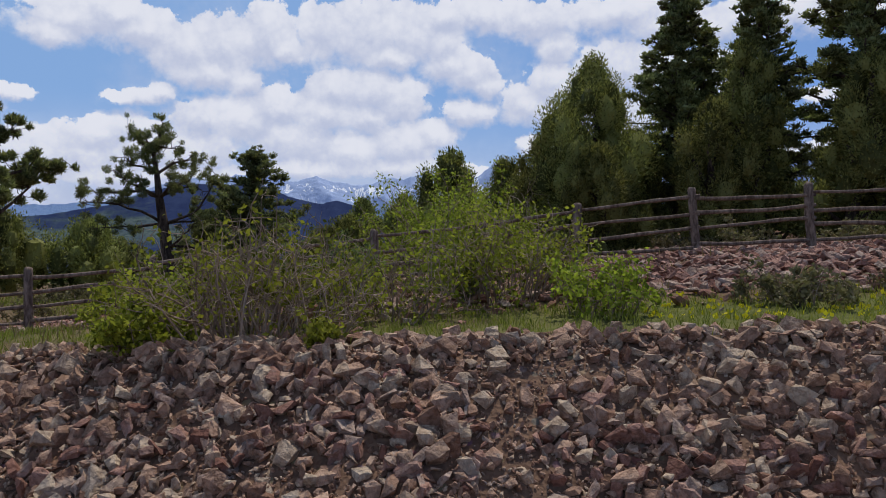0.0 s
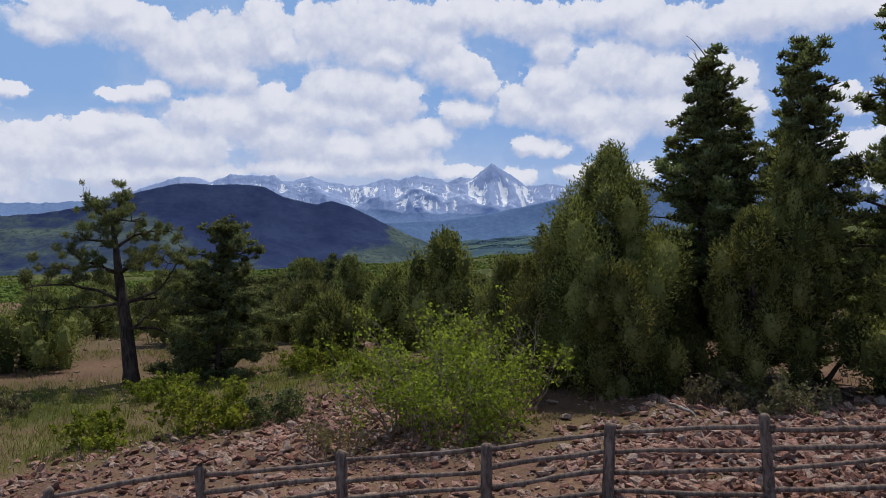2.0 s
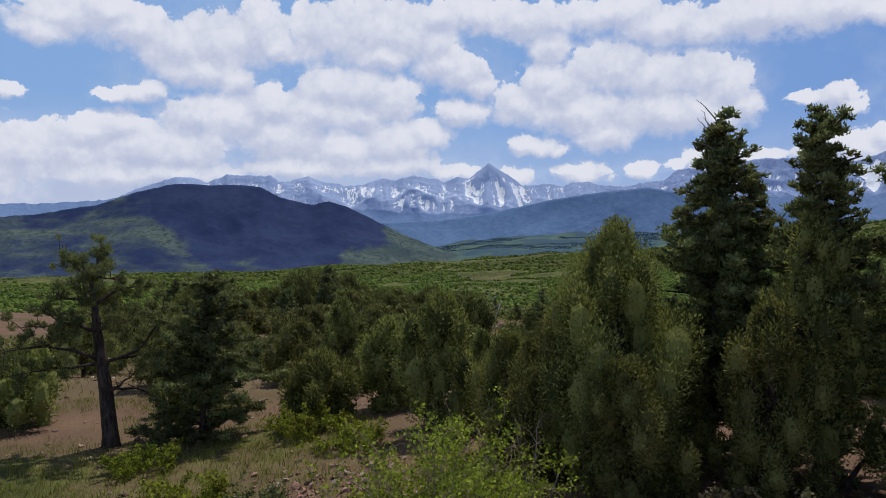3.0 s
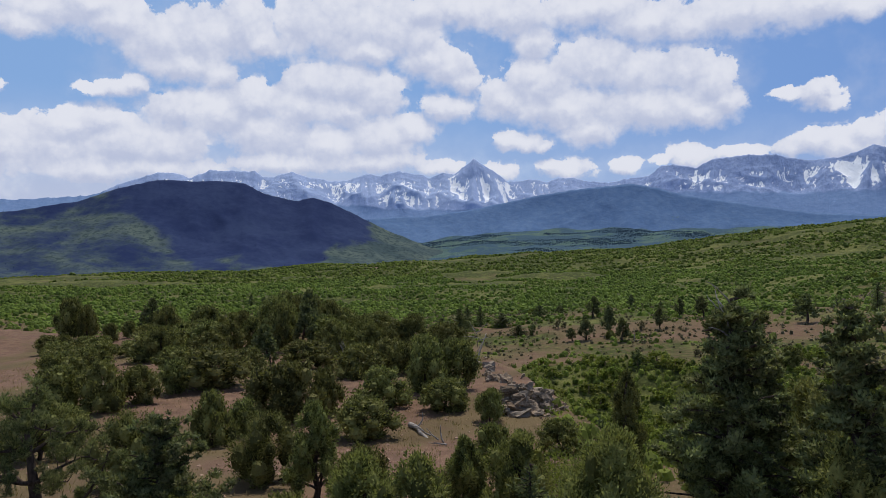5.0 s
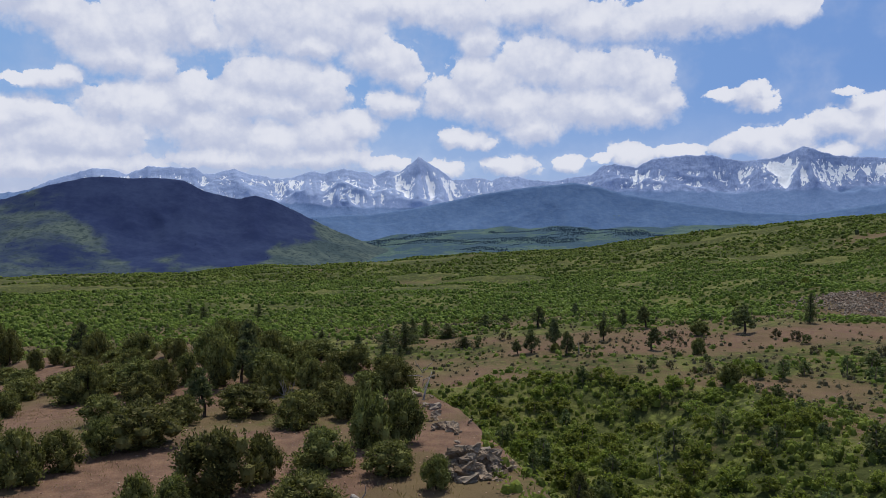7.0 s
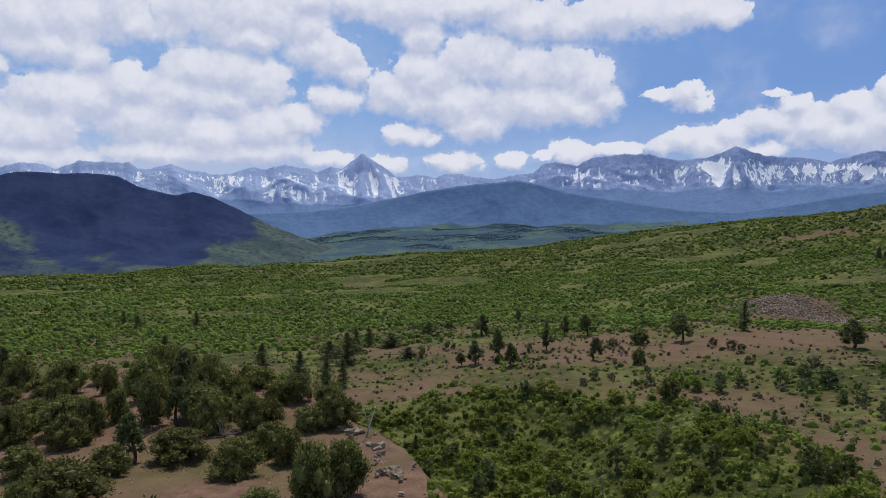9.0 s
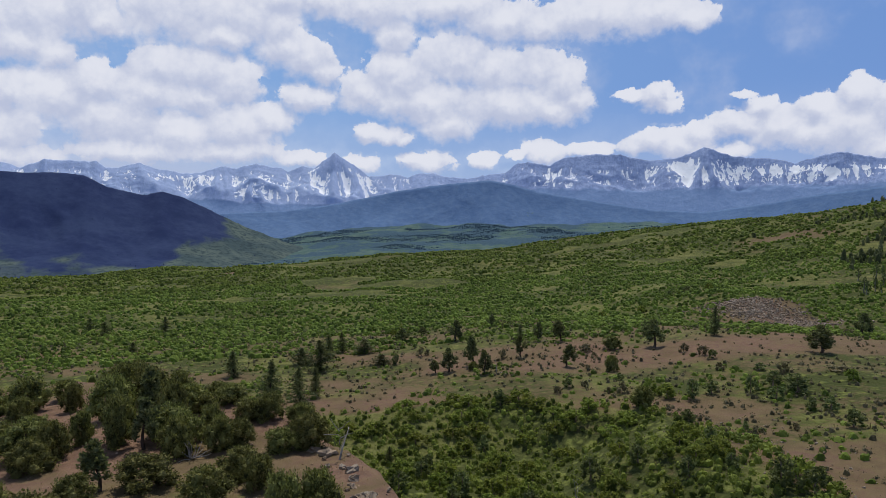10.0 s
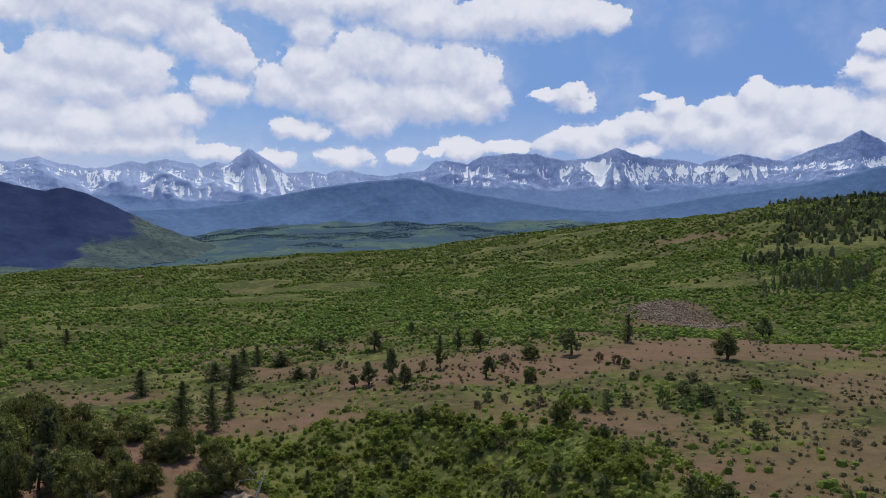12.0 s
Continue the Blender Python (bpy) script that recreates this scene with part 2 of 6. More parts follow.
def hill_surface(n, s):
    p = position(n)
    b, c = n.noise(p, 0.006, 6, 0.62), n.noise(p, 0.05, 5, 0.65)
    # Blue haze and cloud shade painted into the forest; scrub is its sunlit part.
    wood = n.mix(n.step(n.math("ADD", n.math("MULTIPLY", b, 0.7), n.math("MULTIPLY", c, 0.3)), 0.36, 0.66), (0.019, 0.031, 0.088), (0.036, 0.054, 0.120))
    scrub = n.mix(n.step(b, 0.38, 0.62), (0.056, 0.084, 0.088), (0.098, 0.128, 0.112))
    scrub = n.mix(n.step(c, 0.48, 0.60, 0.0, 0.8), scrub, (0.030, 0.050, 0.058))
    # open marks the sunlit slope; the rest is painted in cloud shade
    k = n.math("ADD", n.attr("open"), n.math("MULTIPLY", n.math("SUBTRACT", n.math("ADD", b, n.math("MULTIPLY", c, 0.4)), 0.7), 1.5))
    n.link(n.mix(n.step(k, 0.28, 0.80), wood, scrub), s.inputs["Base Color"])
    s.inputs["Roughness"].default_value = 1.0
    n.link(n.bump(c, 0.25, 4.0), s.inputs["Normal"])


def mountain_surface(n, s):
    """Rock above dark woods, both painted blue for distance haze; snow lies in bowls and in the gullies that run down
    the fall line.
    """
    p = position(n)
    fall, drop = n.attr("fall"), n.attr("drop")
    lie = n.add("ShaderNodeCombineXYZ")
    n.link(fall, lie.inputs[0])
    n.link(n.math("MULTIPLY", drop, 0.42), lie.inputs[1])
    b, c, f = n.noise(p, 0.009, 6, 0.62), n.noise(p, 0.040, 6, 0.66), n.noise(p, 0.17, 5, 0.65)
    gully = n.noise(lie.outputs[0], 0.022, 5, 0.62, distort=1.1)
    thin = n.noise(lie.outputs[0], 0.075, 5, 0.60, distort=1.0)
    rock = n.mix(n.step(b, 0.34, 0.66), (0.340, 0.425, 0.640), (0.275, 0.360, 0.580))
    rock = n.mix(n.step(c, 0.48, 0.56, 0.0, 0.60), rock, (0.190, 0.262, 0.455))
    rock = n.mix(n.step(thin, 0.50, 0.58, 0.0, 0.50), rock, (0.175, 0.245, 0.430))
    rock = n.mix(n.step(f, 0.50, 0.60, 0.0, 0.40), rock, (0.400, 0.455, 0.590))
    # More haze painted into the rock of the farther western half.
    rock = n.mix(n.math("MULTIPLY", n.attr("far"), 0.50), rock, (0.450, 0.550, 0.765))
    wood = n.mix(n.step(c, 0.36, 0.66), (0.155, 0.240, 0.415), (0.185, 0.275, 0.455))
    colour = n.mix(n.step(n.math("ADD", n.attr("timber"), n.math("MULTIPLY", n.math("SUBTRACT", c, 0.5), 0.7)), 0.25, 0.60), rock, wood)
    k = n.math("ADD", n.attr("snow"), n.math("MULTIPLY", n.math("SUBTRACT", gully, 0.5), 0.75))
    k = n.math("ADD", k, n.math("MULTIPLY", n.math("SUBTRACT", thin, 0.5), 1.05))
    k = n.math("ADD", k, n.math("MULTIPLY", n.math("SUBTRACT", c, 0.5), 0.85))
    k = n.math("ADD", k, n.math("MULTIPLY", n.math("SUBTRACT", f, 0.5), 0.45))
    # narrow couloirs
    vein = n.step(n.math("ABSOLUTE", n.math("SUBTRACT", n.noise(lie.outputs[0], 0.016, 4, 0.55, distort=1.3), 0.5)), 0.045, 0.0)
    k = n.math("ADD", k, n.math("MULTIPLY", vein, n.step(n.attr("snow"), -0.25, 0.30, 0.0, 0.42)))
    colour = n.mix(n.step(k, 0.46, 0.51), colour, (0.95, 0.96, 0.98))
    n.link(colour, s.inputs["Base Color"])
    s.inputs["Roughness"].default_value = 0.95
    n.link(n.bump(f, 0.3, 4.0, n.bump(c, 0.4, 10.0, n.bump(gully, 0.25, -12.0))), s.inputs["Normal"])


def woods_surface(n, s):
    p = position(n)
    b, c, f = n.noise(p, 0.0035, 6, 0.6), n.noise(p, 0.03, 5, 0.6), n.noise(p, 0.12, 4, 0.6)
    # Blue distance haze is mixed into the wood and meadow colours.
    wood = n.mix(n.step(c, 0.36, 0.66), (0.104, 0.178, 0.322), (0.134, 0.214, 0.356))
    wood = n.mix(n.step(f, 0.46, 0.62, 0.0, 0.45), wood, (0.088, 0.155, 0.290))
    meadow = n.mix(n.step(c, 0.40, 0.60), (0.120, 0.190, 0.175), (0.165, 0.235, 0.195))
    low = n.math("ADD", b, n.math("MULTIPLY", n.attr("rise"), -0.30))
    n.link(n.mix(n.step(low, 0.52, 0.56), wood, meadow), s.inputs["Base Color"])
    s.inputs["Roughness"].default_value = 1.0
    n.link(n.bump(c, 0.5, 9.0), s.inputs["Normal"])


def leaf(dark, light, glow=0.3, rough=0.6, broad=0.9):
    def build(n, s):
        geo = n.add("ShaderNodeNewGeometry")
        r = geo.outputs["Random Per Island"]
        patch = n.noise(geo.outputs["Position"], broad, 3, 0.5)
        k = n.math("ADD", n.math("MULTIPLY", r, 0.55), n.math("MULTIPLY", patch, 0.6))
        tint = n.add("ShaderNodeObjectInfo").outputs["Random"]
        colour = n.mix(n.step(k, 0.22, 0.85), dark, light)
        hue = n.add("ShaderNodeHueSaturation")
        n.link(colour, hue.inputs["Color"])
        n.link(n.math("ADD", 0.485, n.math("MULTIPLY", tint, 0.03)), hue.inputs["Hue"])
        n.link(n.math("ADD", 0.82, n.math("MULTIPLY", tint, 0.36)), hue.inputs["Value"])
        colour = hue.outputs[0]
        n.link(colour, s.inputs["Base Color"])
        s.inputs["Roughness"].default_value = rough
        thin = n.add("ShaderNodeBsdfTranslucent")
        n.link(n.mix(1.0, colour, (0.92, 1.0, 0.62), "MULTIPLY"), thin.inputs[0])
        both = n.add("ShaderNodeMixShader")
        both.inputs[0].default_value = glow
        n.link(s.outputs[0], both.inputs[1])
        n.link(thin.outputs[0], both.inputs[2])
        return both.outputs[0]
    return build


def bark(dark, light, scale=9.0):
    def build(n, s):
        p = n.vec("MULTIPLY", n.add("ShaderNodeTexCoord").outputs["Object"], (1.0, 1.0, 0.28))
        a, b = n.noise(p, scale, 6, 0.65), n.noise(p, scale * 0.2, 3, 0.5)
        n.link(n.mix(n.step(n.math("ADD", a, n.math("MULTIPLY", b, 0.4)), 0.5, 0.9), dark, light), s.inputs["Base Color"])
        s.inputs["Roughness"].default_value = 0.9
        n.link(n.bump(a, 0.8, 0.03), s.inputs["Normal"])
    return build


def stone_surface(dark, light, grey, lichen=0.0):
    def build(n, s):
        p = position(n)
        a, b = n.noise(p, 14.0, 6, 0.65), n.noise(p, 2.2, 4, 0.6)
        geo = n.add("ShaderNodeNewGeometry")
        r = n.math("FRACT", n.math("ADD", geo.outputs["Random Per Island"], n.add("ShaderNodeObjectInfo").outputs["Random"]))
        colour = n.mix(r, dark, light)
        colour = n.mix(n.step(n.math("FRACT", n.math("MULTIPLY", r, 7.31)), 0.55, 0.9), colour, grey)
        colour = n.mix(n.step(a, 0.40, 0.62, 0.0, 0.8), colour, n.mix(1.0, colour, (0.50, 0.46, 0.44), "MULTIPLY"))
        colour = n.mix(n.step(n.math("ADD", b, n.math("MULTIPLY", a, 0.3)), 0.72, 0.86, 0.0, 0.6), colour, (0.36, 0.31, 0.27))
        if lichen:
            colour = n.mix(n.step(n.noise(p, 5.0, 5, 0.6), 0.55, 0.66, 0.0, lichen), colour, (0.22, 0.21, 0.15))
        n.link(colour, s.inputs["Base Color"])
        s.inputs["Roughness"].default_value = 0.88
        n.link(n.bump(a, 0.9, 0.045, n.bump(n.noise(p, 5.0, 4, 0.6), 0.8, 0.12)), s.inputs["Normal"])
    return build


M = {
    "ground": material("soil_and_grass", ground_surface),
    "valley": material("hazy_valley_scrub", far_surface),
    "hill": material("forest_with_cloud_shade", hill_surface),
    "mountain": material("hazy_rock_and_snow", mountain_surface),
    # Dark conifer colour shifted to blue, with the haze painted in.
    "conifers": material("hazy_valley_conifers", bark((0.026, 0.052, 0.078), (0.046, 0.080, 0.106), 0.05)),
    "woods": material("hazy_conifer_woods", woods_surface),
    "juniper": material("juniper_foliage", leaf((0.050, 0.055, 0.020), (0.270, 0.268, 0.090), 0.30)),
    "spruce": material("fir_foliage", leaf((0.050, 0.062, 0.032), (0.212, 0.222, 0.104), 0.45)),
    # Lightened copies of juniper and fir foliage: extra light painted into near crowns.
    "lit_juniper": material("juniper_foliage_lit", leaf((0.058, 0.066, 0.022), (0.315, 0.308, 0.100), 0.36)),
    "lit_fir": material("fir_needles_lit", leaf((0.066, 0.078, 0.036), (0.285, 0.300, 0.130), 0.42)),
    "pine": material("pine_needles", leaf((0.064, 0.078, 0.036), (0.250, 0.256, 0.120), 0.5)),
    "oak": material("oak_leaves", leaf((0.095, 0.116, 0.016), (0.370, 0.395, 0.062), 0.48)),
    "scrub": material("oak_scrub", leaf((0.088, 0.114, 0.025), (0.258, 0.305, 0.064), 0.48, 0.6, 0.035)),
    "thicket": material("ravine_leaves", leaf((0.074, 0.094, 0.022), (0.300, 0.335, 0.076), 0.46, 0.6, 0.12)),
    "willow": material("willow_foliage", leaf((0.062, 0.084, 0.032), (0.215, 0.245, 0.104), 0.4)),
    "sage": material("grey_green_brush", leaf((0.100, 0.090, 0.050), (0.235, 0.200, 0.112), 0.3)),
    "blade": material("grass_blades", leaf((0.110, 0.135, 0.022), (0.300, 0.300, 0.080), 0.4)),
    "straw": material("dry_grass_blades", leaf((0.170, 0.135, 0.060), (0.340, 0.270, 0.130), 0.35)),
    "petal": material("yellow_petals", leaf((0.550, 0.420, 0.020), (0.750, 0.600, 0.040), 0.3)),
    "bark": material("dark_bark", bark((0.030, 0.022, 0.018), (0.120, 0.088, 0.070))),
    "dead": material("bleached_dead_wood", bark((0.150, 0.130, 0.115), (0.420, 0.385, 0.350))),
    "twig": material("bare_twigs", bark((0.160, 0.110, 0.082), (0.410, 0.320, 0.255))),
    "rail": material("weathered_fence_wood", bark((0.082, 0.056, 0.045), (0.280, 0.212, 0.172), 14.0)),
    "rubble": material("red_sandstone_rubble", stone_surface((0.260, 0.148, 0.104), (0.560, 0.375, 0.272), (0.540, 0.420, 0.310))),
    "slab": material("red_sandstone_slabs", stone_surface((0.225, 0.108, 0.080), (0.490, 0.295, 0.232), (0.460, 0.345, 0.280))),
    "ledge": material("grey_ledge_rock", stone_surface((0.200, 0.145, 0.100), (0.440, 0.345, 0.255), (0.360, 0.300, 0.235), 0.5)),
}


# ---- shape helpers ----
def rng_of(seed):
    return np.random.default_rng(seed)


def smooth(a, b, v):
    t = np.clip((np.asarray(v, float) - a) / (b - a), 0, 1)
    return t * t * (3 - 2 * t)


def lattice(ix, iy, seed):
    h = np.sin(ix * 127.1 + iy * 311.7 + seed * 74.7) * 43758.5453
    return h - np.floor(h)


def wave(x, y, seed=0):
    """Value noise from 0 to 1."""
    x, y = np.asarray(x, float), np.asarray(y, float)
    ix, iy = np.floor(x), np.floor(y)
    fx, fy = x - ix, y - iy
    fx, fy = fx * fx * (3 - 2 * fx), fy * fy * (3 - 2 * fy)
    a, b = lattice(ix, iy, seed), lattice(ix + 1, iy, seed)
    c, d = lattice(ix, iy + 1, seed), lattice(ix + 1, iy + 1, seed)
    return a + (b - a) * fx + (c - a) * fy + (a - b - c + d) * fx * fy


def fbm(x, y, octaves=4, seed=0):
    total, amp, size = 0.0, 0.5, 0.0
    for o in range(octaves):
        total, size = total + amp * wave(np.asarray(x) * 2**o + 17 * o, np.asarray(y) * 2**o - 9 * o, seed + o), size + amp
        amp *= 0.5
    return total / size


def ridged(x, y, octaves=5, seed=0):
    total, amp, size = 0.0, 0.5, 0.0
    for o in range(octaves):
        v = 1 - np.abs(2 * wave(np.asarray(x) * 2**o + 31 * o, np.asarray(y) * 2**o + 13 * o, seed + o) - 1)
        total, size = total + amp * v * v, size + amp
        amp *= 0.52
    return total / size


def mesh_from(name, verts, faces, mat, smoothed=False, attributes=None):
    """A mesh from arrays of places and of faces with equal corner counts."""
    verts, faces = np.asarray(verts, np.float32), np.asarray(faces, np.int32)
    me = bpy.data.meshes.new(name)
    me.vertices.add(len(verts))
    me.vertices.foreach_set("co", verts.ravel())
    me.loops.add(faces.size)
    me.loops.foreach_set("vertex_index", faces.ravel())
    me.polygons.add(len(faces))
    me.polygons.foreach_set("loop_start", np.arange(0, faces.size, faces.shape[1], dtype=np.int32))
    me.polygons.foreach_set("use_smooth", np.full(len(faces), smoothed))
    me.update(calc_edges=True)
    me.materials.append(mat)
    for key, value in (attributes or {}).items():
        me.attributes.new(key, "FLOAT", "POINT").data.foreach_set("value", np.asarray(value, np.float32))
    return me


def grid_faces(rows, cols):
    a = (np.arange(rows - 1)[:, None] * cols + np.arange(cols - 1)[None]).ravel()
    return np.stack([a, a + 1, a + cols + 1, a + cols], 1)


def cube_ball():
    """A ball of 24 four-cornered faces."""
    verts, faces = [], []
    for axis in range(3):
        for sign in (-1, 1):
            first = len(verts)
            for i in (-1, 0, 1):
                for j in (-1, 0, 1):
                    p = [0, 0, 0]
                    p[axis], p[(axis + 1) % 3], p[(axis + 2) % 3] = sign, i * sign, j
                    verts.append(p)
            faces += [[first + 3 * i + j, first + 3 * i + 3 + j, first + 3 * i + 4 + j, first + 3 * i + 1 + j] for i in (0, 1) for j in (0, 1)]
    verts = np.array(verts, float)
    keys, index = np.unique(verts, axis=0, return_inverse=True)
    return keys / np.linalg.norm(keys, axis=1, keepdims=True), index.ravel()[np.array(faces)]


BALL = cube_ball()


class Soup:
    """Collects pieces made of four-cornered faces."""

    def __init__(self):
        self.v, self.f, self.n, self.limbs, self.tuft, self.dead = [], [], 0, [], None, False

    def put(self, verts, faces):
        self.v.append(np.asarray(verts, float))
        self.f.append(np.asarray(faces, int) + self.n)
        self.n += len(verts)

    def tube(self, points, radii, sides=6):
        points = np.asarray(points, float)
        radii = np.asarray(radii, float)
        ahead = np.gradient(points, axis=0)
        ahead /= np.linalg.norm(ahead, axis=1, keepdims=True) + 1e-9
        side = np.cross(ahead, (0.31, 0.17, 0.93) if abs(ahead[0] @ np.array((0.31, 0.17, 0.93))) < 0.9 else (1, 0, 0))
        side /= np.linalg.norm(side, axis=1, keepdims=True) + 1e-9
        up = np.cross(ahead, side)
        a = np.arange(sides) * 2 * math.pi / sides
        ring = side[:, None] * np.cos(a)[None, :, None] + up[:, None] * np.sin(a)[None, :, None]
        verts = (points[:, None] + ring * radii[:, None, None]).reshape(-1, 3)
        k = len(points)
        i, j = np.meshgrid(np.arange(k - 1), np.arange(sides), indexing="ij")
        faces = np.stack([i * sides + j, i * sides + (j + 1) % sides, (i + 1) * sides + (j + 1) % sides, (i + 1) * sides + j], -1).reshape(-1, 4)
        if sides == 3:
            return self.put(verts, faces)
        caps = [[0, 1, 2, 3]] if sides == 4 else [[0, s, s + 1, s + 2] for s in range(1, sides - 2, 2)]
        end = (k - 1) * sides
        self.put(verts, np.concatenate([faces, [[c[0], c[3], c[2], c[1]] for c in caps], [[end + q for q in c] for c in caps]]))

    def leaves(self, centres, axes, length, width, rng):
        """One slim four-cornered leaf at each centre, along its axis."""
        centres, axes = np.asarray(centres, float), np.asarray(axes, float)
        k = len(centres)
        axes = axes / (np.linalg.norm(axes, axis=1, keepdims=True) + 1e-9)
        side = np.cross(axes, rng.normal(size=(k, 3)))
        side /= np.linalg.norm(side, axis=1, keepdims=True) + 1e-9
        size = rng.uniform(0.65, 1.35, (k, 1))
        l, w = axes * size * length / 2, side * size * width / 2
        verts = np.stack([centres - l, centres + w - l * 0.1, centres + l, centres - w - l * 0.1], 1).reshape(-1, 3)
        self.put(verts, np.arange(4 * k).reshape(-1, 4))

    def blob(self, centre, radius, stretch, rng):
        """The dense inside of a clump of foliage: a small uneven ball."""
        v = BALL[0] * (radius * rng.uniform(0.78, 1.12, (len(BALL[0]), 1))) * (1, 1, stretch)
        self.put(v + centre, BALL[1])

    def mesh(self, name, mat, smoothed=False):
        return mesh_from(name, np.concatenate(self.v), np.concatenate(self.f), mat, smoothed)


def thing(name, label, category, at, group="", kind=""):
    ob = new(name)
    ob.empty_display_size = 0.3
    ob.matrix_world = at if isinstance(at, Matrix) else Matrix.Translation(at)
    return tagged(ob, label, category, group, kind)


def part(name, me, parent, label=""):
    ob = new(name, me)
    ob.parent = parent
    return tagged(ob, label) if label else ob


# ---- the lie of the land ----
def bench_edge(x):
    """How far ahead the near bench reaches before it breaks down to the ravine."""
    x = np.asarray(x, float)
    return 187 - 1.0 * np.clip(x + 40, 0, 30) - 2.5 * np.clip(x + 10, 0, 16) - 6.0 * np.clip(x - 6, 0, 12) + 0.3 * np.clip(-40 - x, 0, 200) + 4 * smooth(-18, -34, x)


def ground_z(x, y):
    x, y = np.asarray(x, float), np.asarray(y, float)
    r, az = np.hypot(x, y), np.degrees(np.arctan2(x, np.maximum(y, 1e-3)))
    # near: rubble bank, terrace with the fence, bench
    terrace = -0.88 + 0.115 * np.clip(x, -14, 4) + 0.04 * np.clip(x - 4, 0, 14)
    crest = -1.12 + 0.035 * np.clip(x, -12, 14)
    near = crest + (terrace - crest) * smooth(8.5, 15.5, y)
    near = near - 0.72 * np.clip(7.6 + 0.25 * np.sin(x * 0.9) - y, 0, 3.4)
    bench = -2.7 - 0.2 * smooth(30, 46, y) - 3.4 * smooth(47, 76, y) - 1.8 * smooth(80, 130, y)
    bench = bench - 0.12 * np.clip(-x - 38, 0, 70) * smooth(85, 150, y)
    right = -1.1 + 1.9 * np.exp(-(((x - 12) / 6) ** 2 + ((y - 39) / 5) ** 2))
    right = right - 2.6 * smooth(36, 58, y)
    k = smooth(-16, 2, x) * (1 - smooth(48, 62, y))
    behind = bench * (1 - k) + right * k
    z = near + (behind - near) * smooth(18, 34, y)
    # lower ground: ravine, plateau, plain
    plateau = -31 + 7.5 * smooth(-10, 90, x) + 5.0 * smooth(90, 160, x) - 2 * smooth(160, 260, x)
    front = 234 - 0.8 * np.clip(x - 45, 0, 40)
    inside = np.maximum(y - front, np.minimum(x - 82 + 6 * np.sin(y * 0.05), y - 40))
    lower = -36 + (plateau + 36) * smooth(-30, 3, inside + 10 * (fbm(x * 0.05, y * 0.05, 3, 44) - 0.5))
    z = z + (lower - z) * smooth(-2, 26, np.maximum(y - bench_edge(x), 0.9 * (x - 26)) + 9 * (fbm(x * 0.12, y * 0.12, 3, 61) - 0.5))
    # plain, right-hand ridge, sinking valley, and the rise to the mountains
    far = -31 - 8 * smooth(400, 900, y)
    lift = 0.95 * np.clip(az + 17, 0, 60) + 1.55 * np.clip(az - 10, 0, 36)
    far = far - 7 * smooth(-12, -26, az) * smooth(500, 1100, r)
    far = far + lift * smooth(350, 1200, r) ** 1.2 * (1 - 0.9 * smooth(1250, 2100, r))
    far = far - (30 + 34 * smooth(6, -8, az)) * smooth(1080, 1900, r) + (105 - 50 * smooth(2, -8, az)) * smooth(2300, 3950, r)
    far = far + (fbm(x * 0.0045, y * 0.0045, 4, 57) - 0.5) * 46 * smooth(1700, 2500, r)
    z = z + (far - z) * smooth(330, 500, r)
    # a steep broken bank at the back of the plateau
    z = z + 12.0 * np.exp(-(((x - 258) / 48) ** 2)) * smooth(388, 432, y) * (1 - smooth(450, 680, y))
    # unevenness
    z = z + (fbm(x * 0.45, y * 0.45, 3, 5) - 0.5) * 0.22 * smooth(6, 14, r)
    z = z + (fbm(x * 0.05, y * 0.05, 4, 2) - 0.5) * 2.2 * smooth(40, 140, r)
    z = z + (fbm(x * 0.011, y * 0.011, 4, 8) - 0.5) * 16 * smooth(260, 700, r)
    return z


def at_ground(x, y, sink=0.0):
    return Vector((x, y, float(ground_z(x, y)) - sink))


